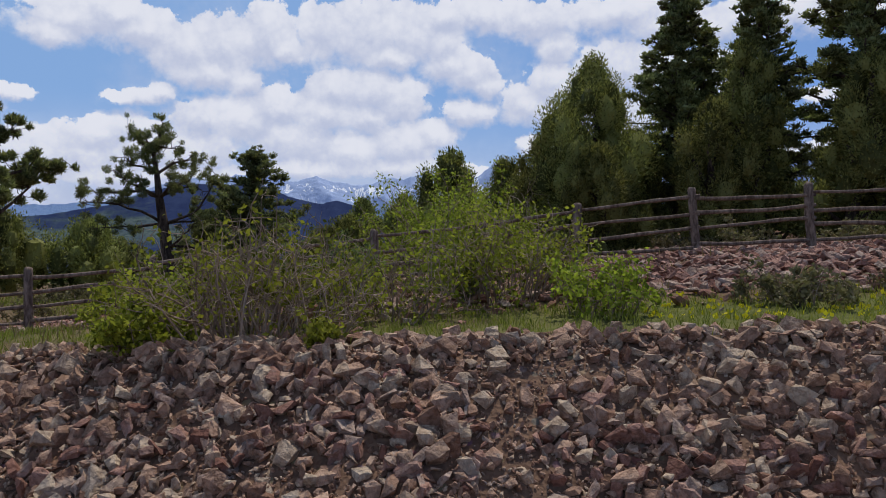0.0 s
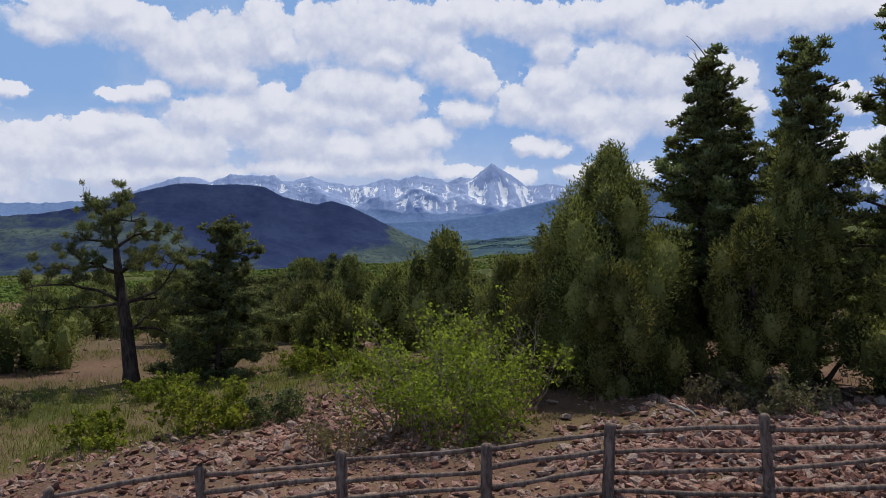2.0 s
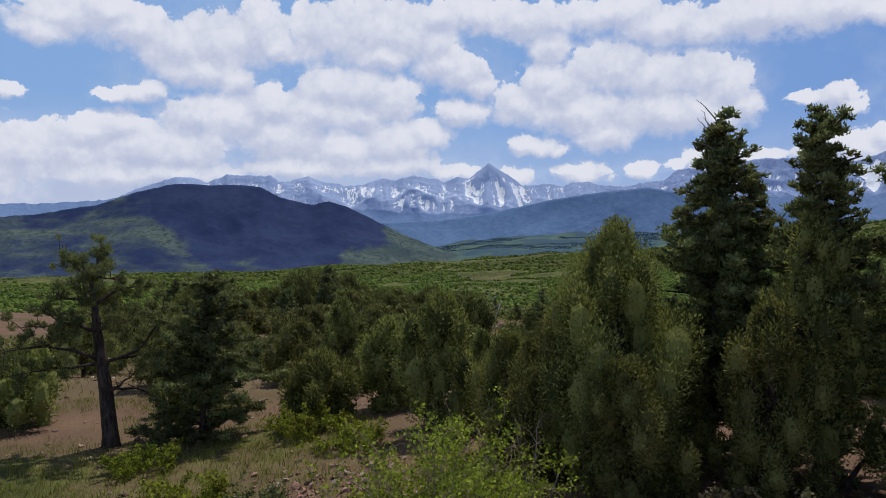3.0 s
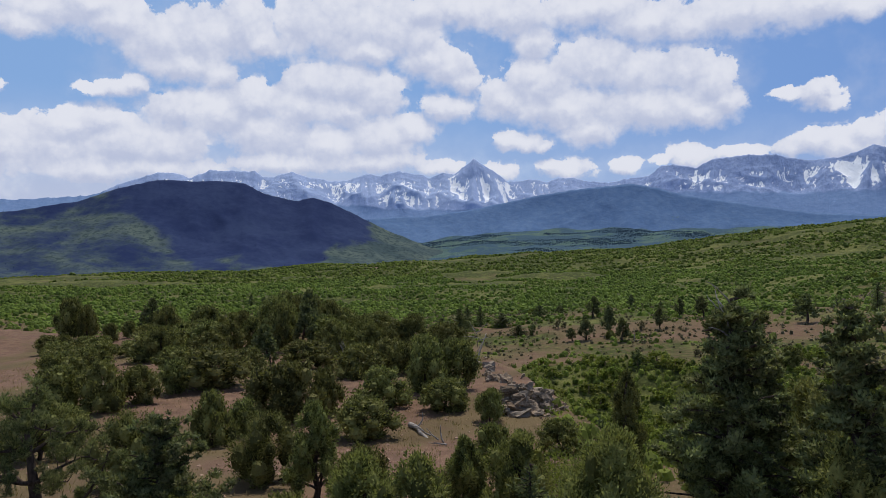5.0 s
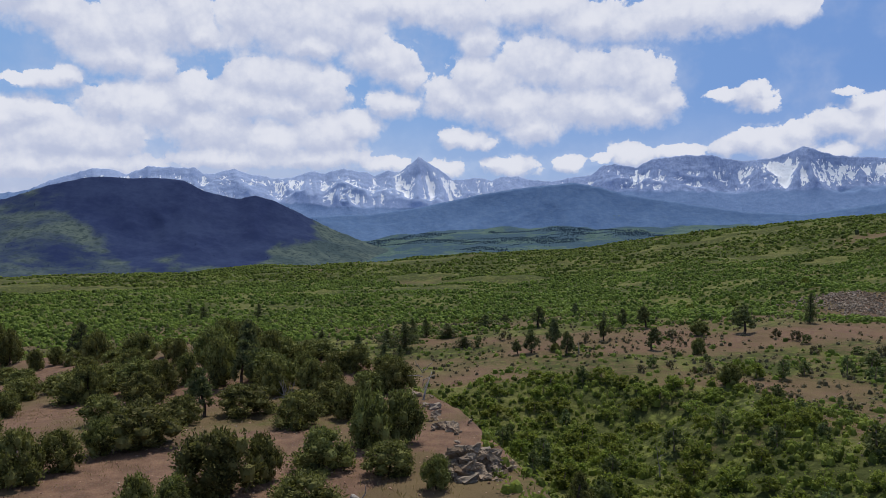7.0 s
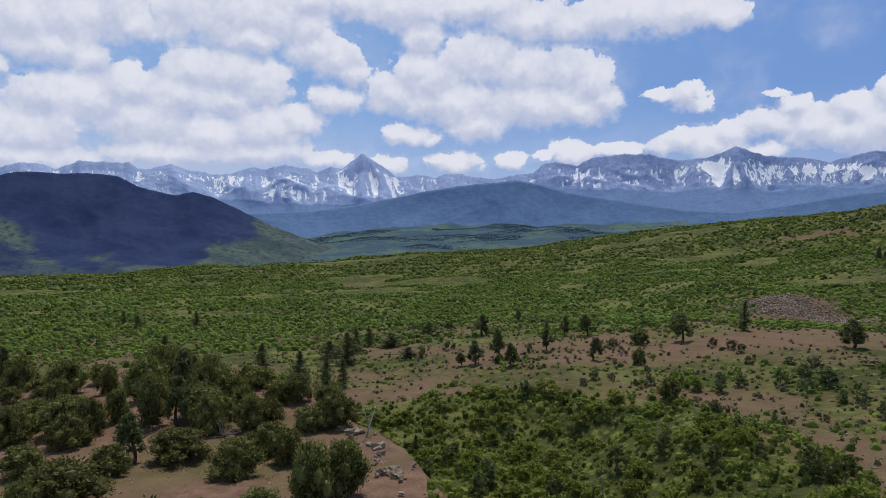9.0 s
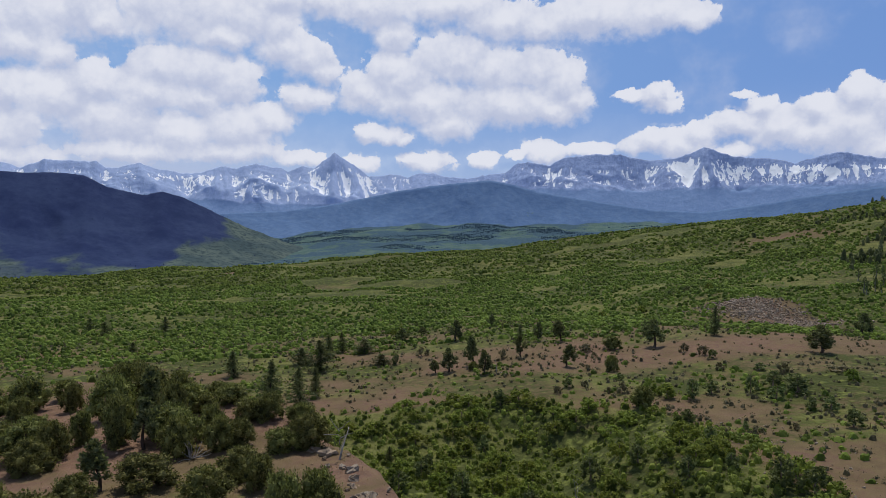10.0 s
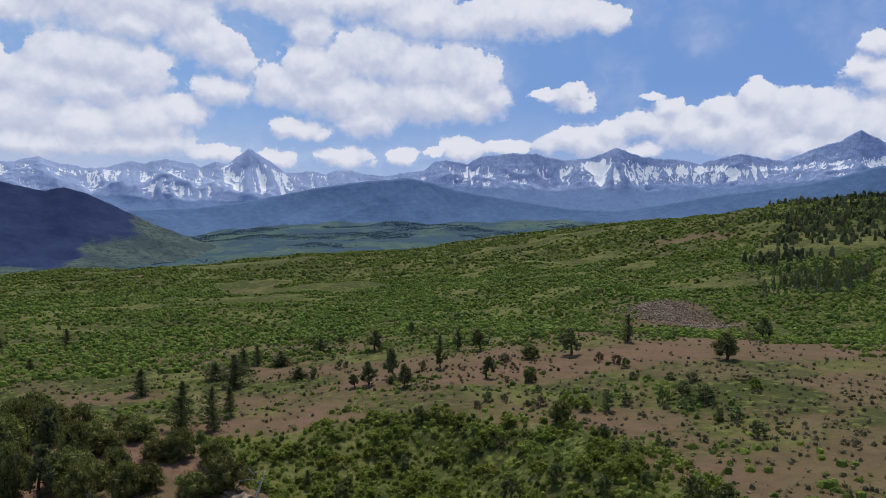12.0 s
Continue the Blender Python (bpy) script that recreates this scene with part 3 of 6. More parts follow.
def green_cover(x, y):
    """How far plants cover the soil: 0 bare, 1 green."""
    r = np.hypot(x, y)
    strip = smooth(7.6, 8.2, y) * (1 - smooth(10.2, 12.0, y)) * (0.75 + 0.2 * smooth(-3, 3, x))
    edge = y - bench_edge(x) + 9 * (fbm(x * 0.12, y * 0.12, 3, 61) - 0.5)
    bench = 0.04 + 0.42 * smooth(0.48, 0.70, fbm(x * 0.06, y * 0.06, 3, 21))
    bench = np.maximum(bench, 0.75 * np.exp(-(((x + 10) / 7) ** 2 + ((y - 34) / 9) ** 2)))
    bench = np.maximum(bench, 0.80 * np.exp(-(((x + 18) / 9) ** 2 + ((y - 31) / 6) ** 2)))
    bench = np.maximum(bench, 0.72 * np.exp(-(((x + 13) / 6) ** 2 + ((y - 26) / 5) ** 2)))
    c = strip * (1 - smooth(14, 20, y)) + bench * smooth(17, 23, y)
    ravine = 0.95 * (1 - smooth(-6, 4, np.maximum(y - 238 + 0.8 * np.clip(x - 45, 0, 40), np.minimum(x - 90, y - 40))))
    mead = 0.29 + 0.10 * smooth(25, -30, x) + 0.26 * smooth(92, 125, x) * smooth(235, 190, y) + 0.42 * smooth(0.42, 0.60, fbm(x * 0.02 + 3, y * 0.03, 4, 33)) + 0.25 * smooth(310, 370, y)
    low = np.maximum(ravine, mead)
    c = c + (low - c) * smooth(4, 22, np.maximum(edge, 0.9 * (x - 28)))
    c = c + (0.92 - c) * smooth(360, 520, r) * (1 - 0.45 * smooth(0.56, 0.64, fbm(x * 0.006, y * 0.012, 3, 12)))
    c = c - 0.62 * np.exp(-(((x - 465) / 38) ** 2 + ((y - 722) / 22) ** 2)) - 0.9 * np.exp(-(((x + 127) / 5) ** 2 + ((y - 944) / 34) ** 2))
    c = c - 0.9 * np.exp(-(((x - 252) / 26) ** 2)) * smooth(384, 394, y) * (1 - smooth(424, 434, y))
    return np.clip(c, 0, 1)


def build_ground():
    azimuths = np.radians(np.concatenate([np.arange(-180, -52, 4), np.arange(-52, 56, 0.32), np.arange(56, 181, 4)]))
    radii = np.concatenate([[0.0], 1.5 * 1.022 ** np.arange(0, 373)])
    r, a = np.meshgrid(radii, azimuths, indexing="ij")
    x, y = r * np.sin(a), r * np.cos(a)
    z = ground_z(x, y)
    verts = np.stack([x, y, z], -1).reshape(-1, 3)
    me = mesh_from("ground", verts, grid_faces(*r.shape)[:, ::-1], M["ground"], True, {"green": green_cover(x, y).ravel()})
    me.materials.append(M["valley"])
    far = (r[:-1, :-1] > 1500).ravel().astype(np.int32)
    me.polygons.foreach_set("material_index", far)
    tagged(new("ground", me), "reddish soil and green scrubland rolling away to distant mountains", "ground", kind="structure")


build_ground()


def blurred(z, k):
    """Heights averaged over a square of 2 k + 1 grid points."""
    for axis in (0, 1):
        pad = [(k + 1, k) if i == axis else (0, 0) for i in (0, 1)]
        total = np.cumsum(np.pad(z, pad, mode="edge"), axis=axis)
        n = z.shape[axis]
        z = (np.take(total, np.arange(2 * k + 1, 2 * k + 1 + n), axis) - np.take(total, np.arange(0, n), axis)) / (2 * k + 1)
    return z


# the tree line: azimuth and elevation
TIMBER = [-30, -20, -5, 4, 8, 14, 30, 48], [3.0, 2.7, 1.9, 1.8, 2.6, 3.05, 2.9, 3.3]


def spurs(A, S, sharp, az, top, base, relief, seed):
    """Ridges that run from the summits down towards the valley, as heights above the foot."""
    rng = rng_of(seed)
    peaks = [i for i in range(6, len(az) - 6) if sharp[i] >= sharp[i - 6:i + 7].max() and sharp[i] > 3.6]
    peaks += [int(i) for i in rng.integers(10, len(az) - 10, 26)]
    found = np.full(A.shape, -1e9)
    down = np.clip(1 - S, 0, 1)
    for i in peaks:
        for lean in (-1, 1):
            centre = az[i] + lean * rng.uniform(0.4, 2.6) * down + 0.5 * (fbm(S * 5, 0 * S + i, 2, seed + 2) - 0.5)
            crest = (top[-14, i] - base) * np.clip(S, 0, 1) ** rng.uniform(1.2, 2.0) * rng.uniform(0.9, 1.0)
            side = np.abs(A - centre) * 80
            found = np.maximum(found, crest - side * rng.uniform(0.55, 0.95) - 55 * (1 - relief) * np.clip(side / 120, 0, 1) - 14 * (1 - relief))
    return np.where(S <= 1, np.minimum(found, (top - base) * np.clip(S, 0, 1) ** 0.55 * 0.99), -1e9)


def build_range(name, label, skyline, eye, foot, crest, back, base, mat, seed, jag, spur, rows=110, bowls=(), grain=300.0, fan=0.0):
    """A ridge seen from eye metres up whose skyline is given as (azimuth, elevation), with spurs and gullies towards the valley."""
    a0, e0 = np.array(skyline).T
    az = np.arange(max(a0[0], -46), min(a0[-1], 56), 0.115 if fan else 0.2)
    s = np.concatenate([np.linspace(0, 1, rows), np.linspace(1, 1.3, 14)[1:]])
    S, A = np.meshgrid(s, az, indexing="ij")
    # the fall line fans out from every summit
    slope = np.gradient(np.interp(az, a0, e0), az)
    slope = np.convolve(np.pad(slope, 15, mode="edge"), np.ones(31) / 31, mode="valid")
    source = A + np.clip(slope, -1.6, 1.6)[None] * fan * np.clip(1 - S, 0, 1)
    sharp = np.interp(az, a0, e0)
    broad = np.convolve(np.pad(sharp, 25, mode="edge"), np.ones(51) / 51, mode="valid")
    elev = broad[None] + (sharp - broad)[None] * smooth(0.35, 1.0, S)
    top = eye + crest * np.tan(np.radians(elev)) + (ridged(A * 1.6, 0 * S, 4, seed + 3) - 0.45) * jag * smooth(0.86, 1.0, S)
    body = np.where(S <= 1, 0.25 * S + 0.75 * S**1.9, 1 - 1.4 * (S - 1))
    u, v = source * 80.0 / grain, S * (crest - foot) / (grain * (1.25 if fan else 1.0))
    u, v = u + 0.9 * (fbm(u * 0.6, v * 0.6, 3, seed + 9) - 0.5), v + 0.9 * (fbm(u * 0.6 + 9, v * 0.6, 3, seed + 10) - 0.5)
    relief = ridged(u, v, 6, seed + 5)
    z = base + (top - base) * body + (relief - 0.5) * spur * np.clip(4 * S * (1.02 - S), 0, 1) * (0.3 + 0.7 * smooth(0.35, 0.65, S) if fan else 1.0)
    if fan:
        slope0 = base + (top - base) * body
        wooded = smooth(0.5, -0.3, np.degrees(np.arctan2(slope0 - eye, foot + (crest - foot) * S)) - np.interp(A, TIMBER[0], TIMBER[1]))
        z = np.maximum(z, base + spurs(A, S, sharp, az, top, base, relief, seed))
        z = slope0 + (z - slope0) * (1 - 0.88 * wooded)
    r = foot + (crest - foot) * S
    r = np.where(S > 1, crest + (back - crest) * (S - 1) / 0.3, r) + (fbm(A * 0.3, S * 2, 3, seed + 7) - 0.5) * 120 * np.clip(S * (1 - S) * 4, 0, 1)
    x, y = r * np.sin(np.radians(A)), r * np.cos(np.radians(A))
    rise, angle = body, np.degrees(np.arctan2(z - eye, r))
    hollow = np.clip((blurred(z, 3) - z) / 6.0, -1, 1) + 0.8 * np.clip((blurred(z, 9) - z) / 22.0, -1, 1)
    timber = np.interp(A, TIMBER[0], TIMBER[1])
    timber = smooth(0.45, -0.55, angle - timber + 0.5 * (fbm(A * 1.1, S * 4, 3, seed + 31) - 0.5))
    snow = -0.04 + 0.38 * hollow - 0.20 * smooth(0.97, 1.0, rise) + 0.85 * (fbm(A * 0.5, S * 3, 3, seed + 30) - 0.5)
    for a, e, w, h, k in bowls:
        snow = snow + k * np.exp(-(((A - a) / w) ** 2 + ((angle - e) / h) ** 2))
    snow = snow - 1.5 * timber
    me = mesh_from(name, np.stack([x, y, z], -1).reshape(-1, 3), grid_faces(*A.shape), mat, True,
                   {"rise": rise.ravel(), "timber": timber.ravel(), "far": smooth(14, 2, A).ravel(), "snow": snow.ravel(), "fall": (source * 80).ravel(), "drop": (S * (crest - foot)).ravel(), "open": sunlit_slope(A, S, angle).ravel()})
    return tagged(new(name, me), label, "mountain" if "mountain" in name else "hill", kind="structure")


def sunlit_slope(A, S, angle):
    """Where the hillside is painted sunlit, as scrub, instead of cloud-shaded forest: along its foot and over its
    right-hand flank.
    """
    limit = np.interp(A, [-40, -31.6, -28, -25.5, -23.5, -22, -20, -12.8, -11.2, -9, -8, -6.5, -4], [2.0, 2.5, 2.8, 2.4, 0.4, -1.7, -2.5, -2.5, -0.7, -0.3, 0.35, 0.9, 1.8])
    edge = smooth(1.5, -1.3, angle - limit + 3.4 * (fbm(A * 0.45 + 1.5 * S, S * 6 - 0.2 * A, 4, 88) - 0.5))
    return edge * np.where(A < -21, 0.56, 1.0)


# main range, left half then right half
WEST = [(-60, 3.2), (-48, 3.6), (-42, 2.6), (-36, 2.2), (-32.9, 2.3), (-29.2, 2.6), (-27.9, 2.8), (-26.0, 3.8), (-24.0, 4.42), (-22.6, 4.4), (-21.7, 4.05),
        (-20.3, 4.74), (-17.0, 4.74), (-16.4, 4.2), (-15.3, 4.35), (-14.25, 4.70), (-12.8, 4.25), (-11.0, 3.97), (-9.6, 4.2), (-8.2, 4.68),
        (-7.4, 4.42), (-6.1, 4.87), (-4.1, 4.6), (-3.5, 4.28), (-2.5, 4.72), (-1.6, 4.60), (-0.7, 5.25), (0.0, 5.80), (1.1, 5.15), (2.1, 4.57),
        (2.7, 4.02), (4.5, 4.26), (5.8, 3.93), (6.4, 4.2), (7.7, 4.25), (9.0, 4.0), (10.4, 3.88)]
EAST = [(10.4, 3.88), (11.5, 4.06), (13.5, 4.33), (14.4, 5.04), (15.3, 5.13), (16.9, 4.86), (18.0, 5.43), (20.4, 5.64),
        (22.2, 5.62), (24.2, 5.11), (25.3, 5.09), (26.6, 5.33), (28.4, 5.98), (30.2, 5.3), (33.1, 4.96), (34.5, 4.59), (36.0, 5.08), (37.2, 5.29),
        (38.7, 4.99), (40.2, 4.65), (41.8, 5.37), (42.9, 5.79), (43.6, 5.87), (44.9, 6.67), (46.5, 5.59), (50, 4.6), (56, 5.2), (66, 4.0)]
# snowfields: azimuth, elevation, half width, half height, depth
SNOWFIELDS = [(5.8, 4.0, 3.2, 0.36, 0.62), (-11.0, 3.7, 3.6, 0.30, 0.42), (-15.0, 4.0, 1.2, 0.3, 0.25), (-1.5, 4.4, 2.4, 0.9, 0.20), (1.4, 3.6, 2.0, 0.5, 0.14),
              (14.6, 4.6, 1.6, 0.28, 0.28), (16.8, 3.7, 2.0, 0.4, 0.22), (22.0, 4.2, 2.2, 0.5, 0.30), (26.8, 4.6, 1.9, 0.6, 0.46), (28.2, 3.8, 1.3, 0.6, 0.30),
              (31.5, 4.1, 2.2, 0.8, 0.34), (34.0, 4.2, 2.0, 0.60, 0.50), (36.5, 3.9, 1.2, 0.5, 0.40), (38.5, 4.0, 2.0, 0.35, 0.50), (42.3, 4.2, 2.6, 0.32, 0.50), (46.5, 4.4, 1.6, 0.35, 0.42)]
build_range("mountain_range", "jagged mountain range in painted blue haze, streaked with late snow", WEST + EAST[1:], 24, 3750, 4620, 4900, -45, M["mountain"], 41, 12, 170,
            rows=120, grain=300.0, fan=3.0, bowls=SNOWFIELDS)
FOOTHILL = [(-14, 0.6), (-7, 1.15), (-3.5, 1.3), (-0.6, 1.75), (2.4, 2.35), (5.2, 2.95), (8.7, 3.45), (12.2, 3.72), (14, 3.4), (16, 2.8), (20, 2.1), (24.5, 1.35),
            (28.5, 1.15), (32.6, 1.75), (36.4, 2.4), (40, 2.8), (43.5, 3.4), (46, 4.1), (52, 4.6), (62, 4.2)]
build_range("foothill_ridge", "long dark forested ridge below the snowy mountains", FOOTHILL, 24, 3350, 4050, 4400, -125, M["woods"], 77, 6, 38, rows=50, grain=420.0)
HILL = [(-62, 0.8), (-50, 1.2), (-40, 1.0), (-36, 1.3), (-32.9, 1.64), (-30.9, 2.07), (-29.2, 2.38), (-26.6, 3.36), (-24.0, 4.01), (-21.3, 4.0), (-19.3, 4.05), (-17.7, 3.87),
        (-16.4, 3.16), (-13.9, 2.58), (-12.6, 2.86), (-11.3, 2.52), (-9.5, 1.64), (-7.3, 0.54), (-4.2, -0.75), (-0.6, -1.9), (4, -2.9), (9, -4.0)]
hill = build_range("forested_hill", "broad forested hill painted dark with cloud shade and haze, scrub at its foot", HILL, 13.7, 2150, 3050, 3500, -118, M["hill"], 13, 5, 34, rows=70, grain=420.0)


# ---- plants: one function for each kind ----
def unit(rng, k):
    v = rng.normal(size=(k, 3))
    return v / np.linalg.norm(v, axis=1, keepdims=True)


def curve_points(start, way, length, k, rng, wobble=0.12, lift=0.0):
    """Points along a limb that wanders as it grows."""
    p, d = [np.array(start, float)], np.array(way, float) / np.linalg.norm(way)
    for _ in range(k - 1):
        d = d + rng.normal(size=3) * wobble + (0, 0, lift)
        d /= np.linalg.norm(d)
        p.append(p[-1] + d * length / (k - 1))
    return np.array(p)


def lobed_crown(crown, rng, lobes, count, length, width, stretch=1.35, core=True):
    """Leaves in the shells of many overlapping lobes: (centre, radius)."""
    sizes = np.array([r for _, r in lobes]) ** 2
    share = np.maximum(6, count * sizes / sizes.sum()).astype(int)
    for (centre, radius), k in zip(lobes, share):
        d = unit(rng, k)
        d[:, 2] = d[:, 2] * 0.9 + 0.12
        depth = radius * np.where(rng.random(k) < (0.10 if core else 0.3), rng.uniform(0.3, 0.7, k), rng.uniform(0.62, 1.16, k))
        spots = centre + d * depth[:, None] * (1, 1, stretch)
        crown.leaves(spots, d * 0.9 + (0, 0, 0.42) + rng.normal(size=(k, 3)) * 0.45, length, width, rng)
        if core:
            crown.blob(centre, radius * 0.60, stretch, rng)


def juniper(seed, h, w, count, length=0.2, clear=0.06, point=1.5, lobes=34, sprays=1.0, slim=0.52):
    """Trunk and crown of a dense bushy juniper."""
    rng = rng_of(seed)
    wood, crown = Soup(), Soup()
    lean = rng.normal(size=2) * 0.05 * h
    spine = np.array([[lean[0] * u, lean[1] * u, h * 0.9 * u] for u in np.linspace(-0.04, 1, 7)]) + rng.normal(size=(7, 3)) * (0.015 * h, 0.015 * h, 0)
    wood.tube(spine, np.linspace(0.034, 0.006, 7) * h + 0.02, 7)
    groups = []
    for k in range(lobes):
        u = (k + 0.5) / lobes
        u = clear + (1 - clear) * u**0.9
        profile = min(1.0, 0.82 + (u - clear) * 0.9) if u < 0.3 else max(0.06, 1 - ((u - 0.3) / 0.72) ** point)
        a = k * 2.4 + rng.normal() * 0.5
        out = w / 2 * profile * rng.uniform(0.3, 0.95)
        radius = w * (0.070 + 0.085 * profile) * rng.uniform(0.7, 1.3) / sprays**0.5
        centre = np.array([math.cos(a) * out + lean[0] * u, math.sin(a) * out + lean[1] * u, min(u * h, h - radius * 1.25)])
        groups.append((centre, radius))
        if k % 3 == 0 and u < 0.85:
            base = spine[min(6, int(u * 4.5))]
            limb = Soup()
            limb.tube(np.linspace(base, centre, 4) + rng.normal(size=(4, 3)) * 0.02 * h * np.array([[0], [1], [1], [0]]),
                      np.linspace(0.016, 0.005, 4) * h, 5)
            wood.limbs.append(limb)
    lobed_crown(crown, rng, groups, count, length, length * slim, 1.25 * sprays)
    return wood, crown


def fir(seed, h, w, count, length=0.2, clear=0.08, gaps=0.25, dead_top=False, boughs=True):
    """Trunk and crown of a tall conical fir, with drooping boughs."""
    rng = rng_of(seed)
    wood, crown = Soup(), Soup()
    spine = np.array([[0.02 * h * math.sin(3 * u + seed), 0.02 * h * math.cos(2 * u + seed), h * u] for u in np.linspace(-0.03, 1, 9)])
    wood.tube(spine, np.linspace(0.020, 0.004, 9) * h + 0.015, 7)
    spots, axes = [], []
    levels = int(30 + h * 2)
    for k in range(levels):
        u = clear + (0.985 - clear) * k / (levels - 1)
        reach = w / 2 * min(1.0, 0.55 + 2.2 * (u - clear)) * (1 - u) ** 0.72 * 1.25 + 0.10
        centre = np.array([np.interp(u, np.linspace(-0.03, 1, 9), spine[:, 0]), np.interp(u, np.linspace(-0.03, 1, 9), spine[:, 1]), u * h])
        for b in range(4 if u < 0.85 else 3):
            if rng.random() < gaps:
                continue
            a = rng.uniform(0, 2 * math.pi)
            long = reach * rng.uniform(0.45, 1.3) * (1 + 0.25 * math.sin(2 * a + 5 * u + seed))
            way = np.array([math.cos(a), math.sin(a), rng.uniform(-0.15, 0.25) + 0.5 * u])
            bough = curve_points(centre, way, long, 5, rng, 0.07, -0.03)
            if boughs:
                wood.tube(bough, np.linspace(0.012, 0.003, 5) * h * 0.4 + 0.006, 4)
            m = max(10, int(count * long / (levels * 3.2 * w * 0.3)))
            s = rng.uniform(0.18, 1.04, m)
            p = np.stack([np.interp(s, np.linspace(0, 1, 5), bough[:, i]) for i in range(3)], 1)
            spread = rng.normal(size=(m, 3)) * (0.11 * long + 0.09) * (1, 1, 0.5)
            spots.append(p + spread - (0, 0, 0.05))
            axes.append(way * 0.8 + spread * 2.5 + (0, 0, -0.15) + rng.normal(size=(m, 3)) * 0.3)
    crown.leaves(np.concatenate(spots), np.concatenate(axes), length, length * 0.36, rng)
    if dead_top:
        for k in range(7):
            way = np.array([-1.0 + 0.35 * rng.normal(), 0.5 * rng.normal(), 0.45 + 0.3 * rng.random()])
            wood.tube(curve_points((0, 0, h * (0.93 + 0.012 * k)), way, rng.uniform(0.7, 1.6), 6, rng, 0.13), np.linspace(0.028, 0.006, 6), 5)
        wood.tube(curve_points((0, 0, h * 0.52), (-1, -0.2, 0.05), 1.7, 6, rng, 0.1), np.linspace(0.035, 0.008, 6), 5)
    return wood, crown


def ragged_fir(seed, h, w, count, length=0.17, clear=0.12, gaps=0.2, dead_top=False):
    """Trunk and crown of a tall old fir: uneven boughs that carry clumps of needles, with gaps between."""
    rng = rng_of(seed)
    wood, crown = Soup(), Soup()
    u0 = np.linspace(-0.03, 1, 9)
    spine = np.stack([0.02 * h * np.sin(3 * u0 + seed), 0.02 * h * np.cos(2 * u0 + seed), h * u0], 1)
    wood.tube(spine, np.linspace(0.020, 0.004, 9) * h + 0.015, 7)
    levels = int(10 + h * 2.9)
    for k in range(levels):
        u = clear + ((0.97 if dead_top else 0.99) - clear) * k / (levels - 1)
        reach = w / 2 * min(1.0, 0.6 + 2 * (u - clear)) * (1 - u) ** 0.60 * 1.12 + 0.12
        centre = np.array([np.interp(u, u0, spine[:, i]) for i in range(3)])
        for b in range(4):
            if rng.random() < gaps:
                continue
            a = 1.57 * b + 2.4 * k + rng.normal() * 0.4
            long = reach * rng.uniform(0.45, 1.15) * (1 + 0.16 * math.sin(a + 9 * u + seed))
            way = np.array([math.cos(a), math.sin(a), rng.uniform(-0.1, 0.3) + 0.4 * u])
            bough = curve_points(centre + np.array((0, 0, rng.normal() * 0.02 * h)), way, long, 5, rng, 0.12, -0.01)
            limb = Soup()
            limb.tube(bough, np.linspace(0.005, 0.0016, 5) * h + 0.005, 4)
            limb.tuft = Soup()
            wood.limbs.append(limb)
            groups = []
            for s in (0.22, 0.38, 0.52, 0.66, 0.78, 0.9, 1.02):
                p = np.array([np.interp(s, np.linspace(0, 1, 5), bough[:, i]) for i in range(3)])
                groups.append((p + rng.normal(size=3) * 0.10, rng.uniform(0.10, 0.23) * (0.8 + 0.32 * long)))
            share = count / (levels * 4 * (1 - gaps)) * sum(q * q for _, q in groups) / 0.24
            lobed_crown(limb.tuft, rng, groups, share, length, length * 0.34, 0.68)
    if dead_top:
        for k in range(9):
            limb = Soup()
            way = np.array([-0.95 + 0.3 * rng.normal(), 0.4 * rng.normal(), 0.45 + 0.3 * rng.random()])
            limb.dead = True
            limb.tube(curve_points(spine[8] - (0, 0, 0.12 * k), way, rng.uniform(0.6, 1.3), 7, rng, 0.22), np.linspace(0.030, 0.006, 7), 5)
            wood.limbs.append(limb)
        limb = Soup()
        limb.tube(curve_points((0, 0, h * 0.5), (-1, -0.2, 0.05), 3.0, 6, rng, 0.1), np.linspace(0.045, 0.008, 6), 5)
        wood.limbs.append(limb)
    return wood, crown


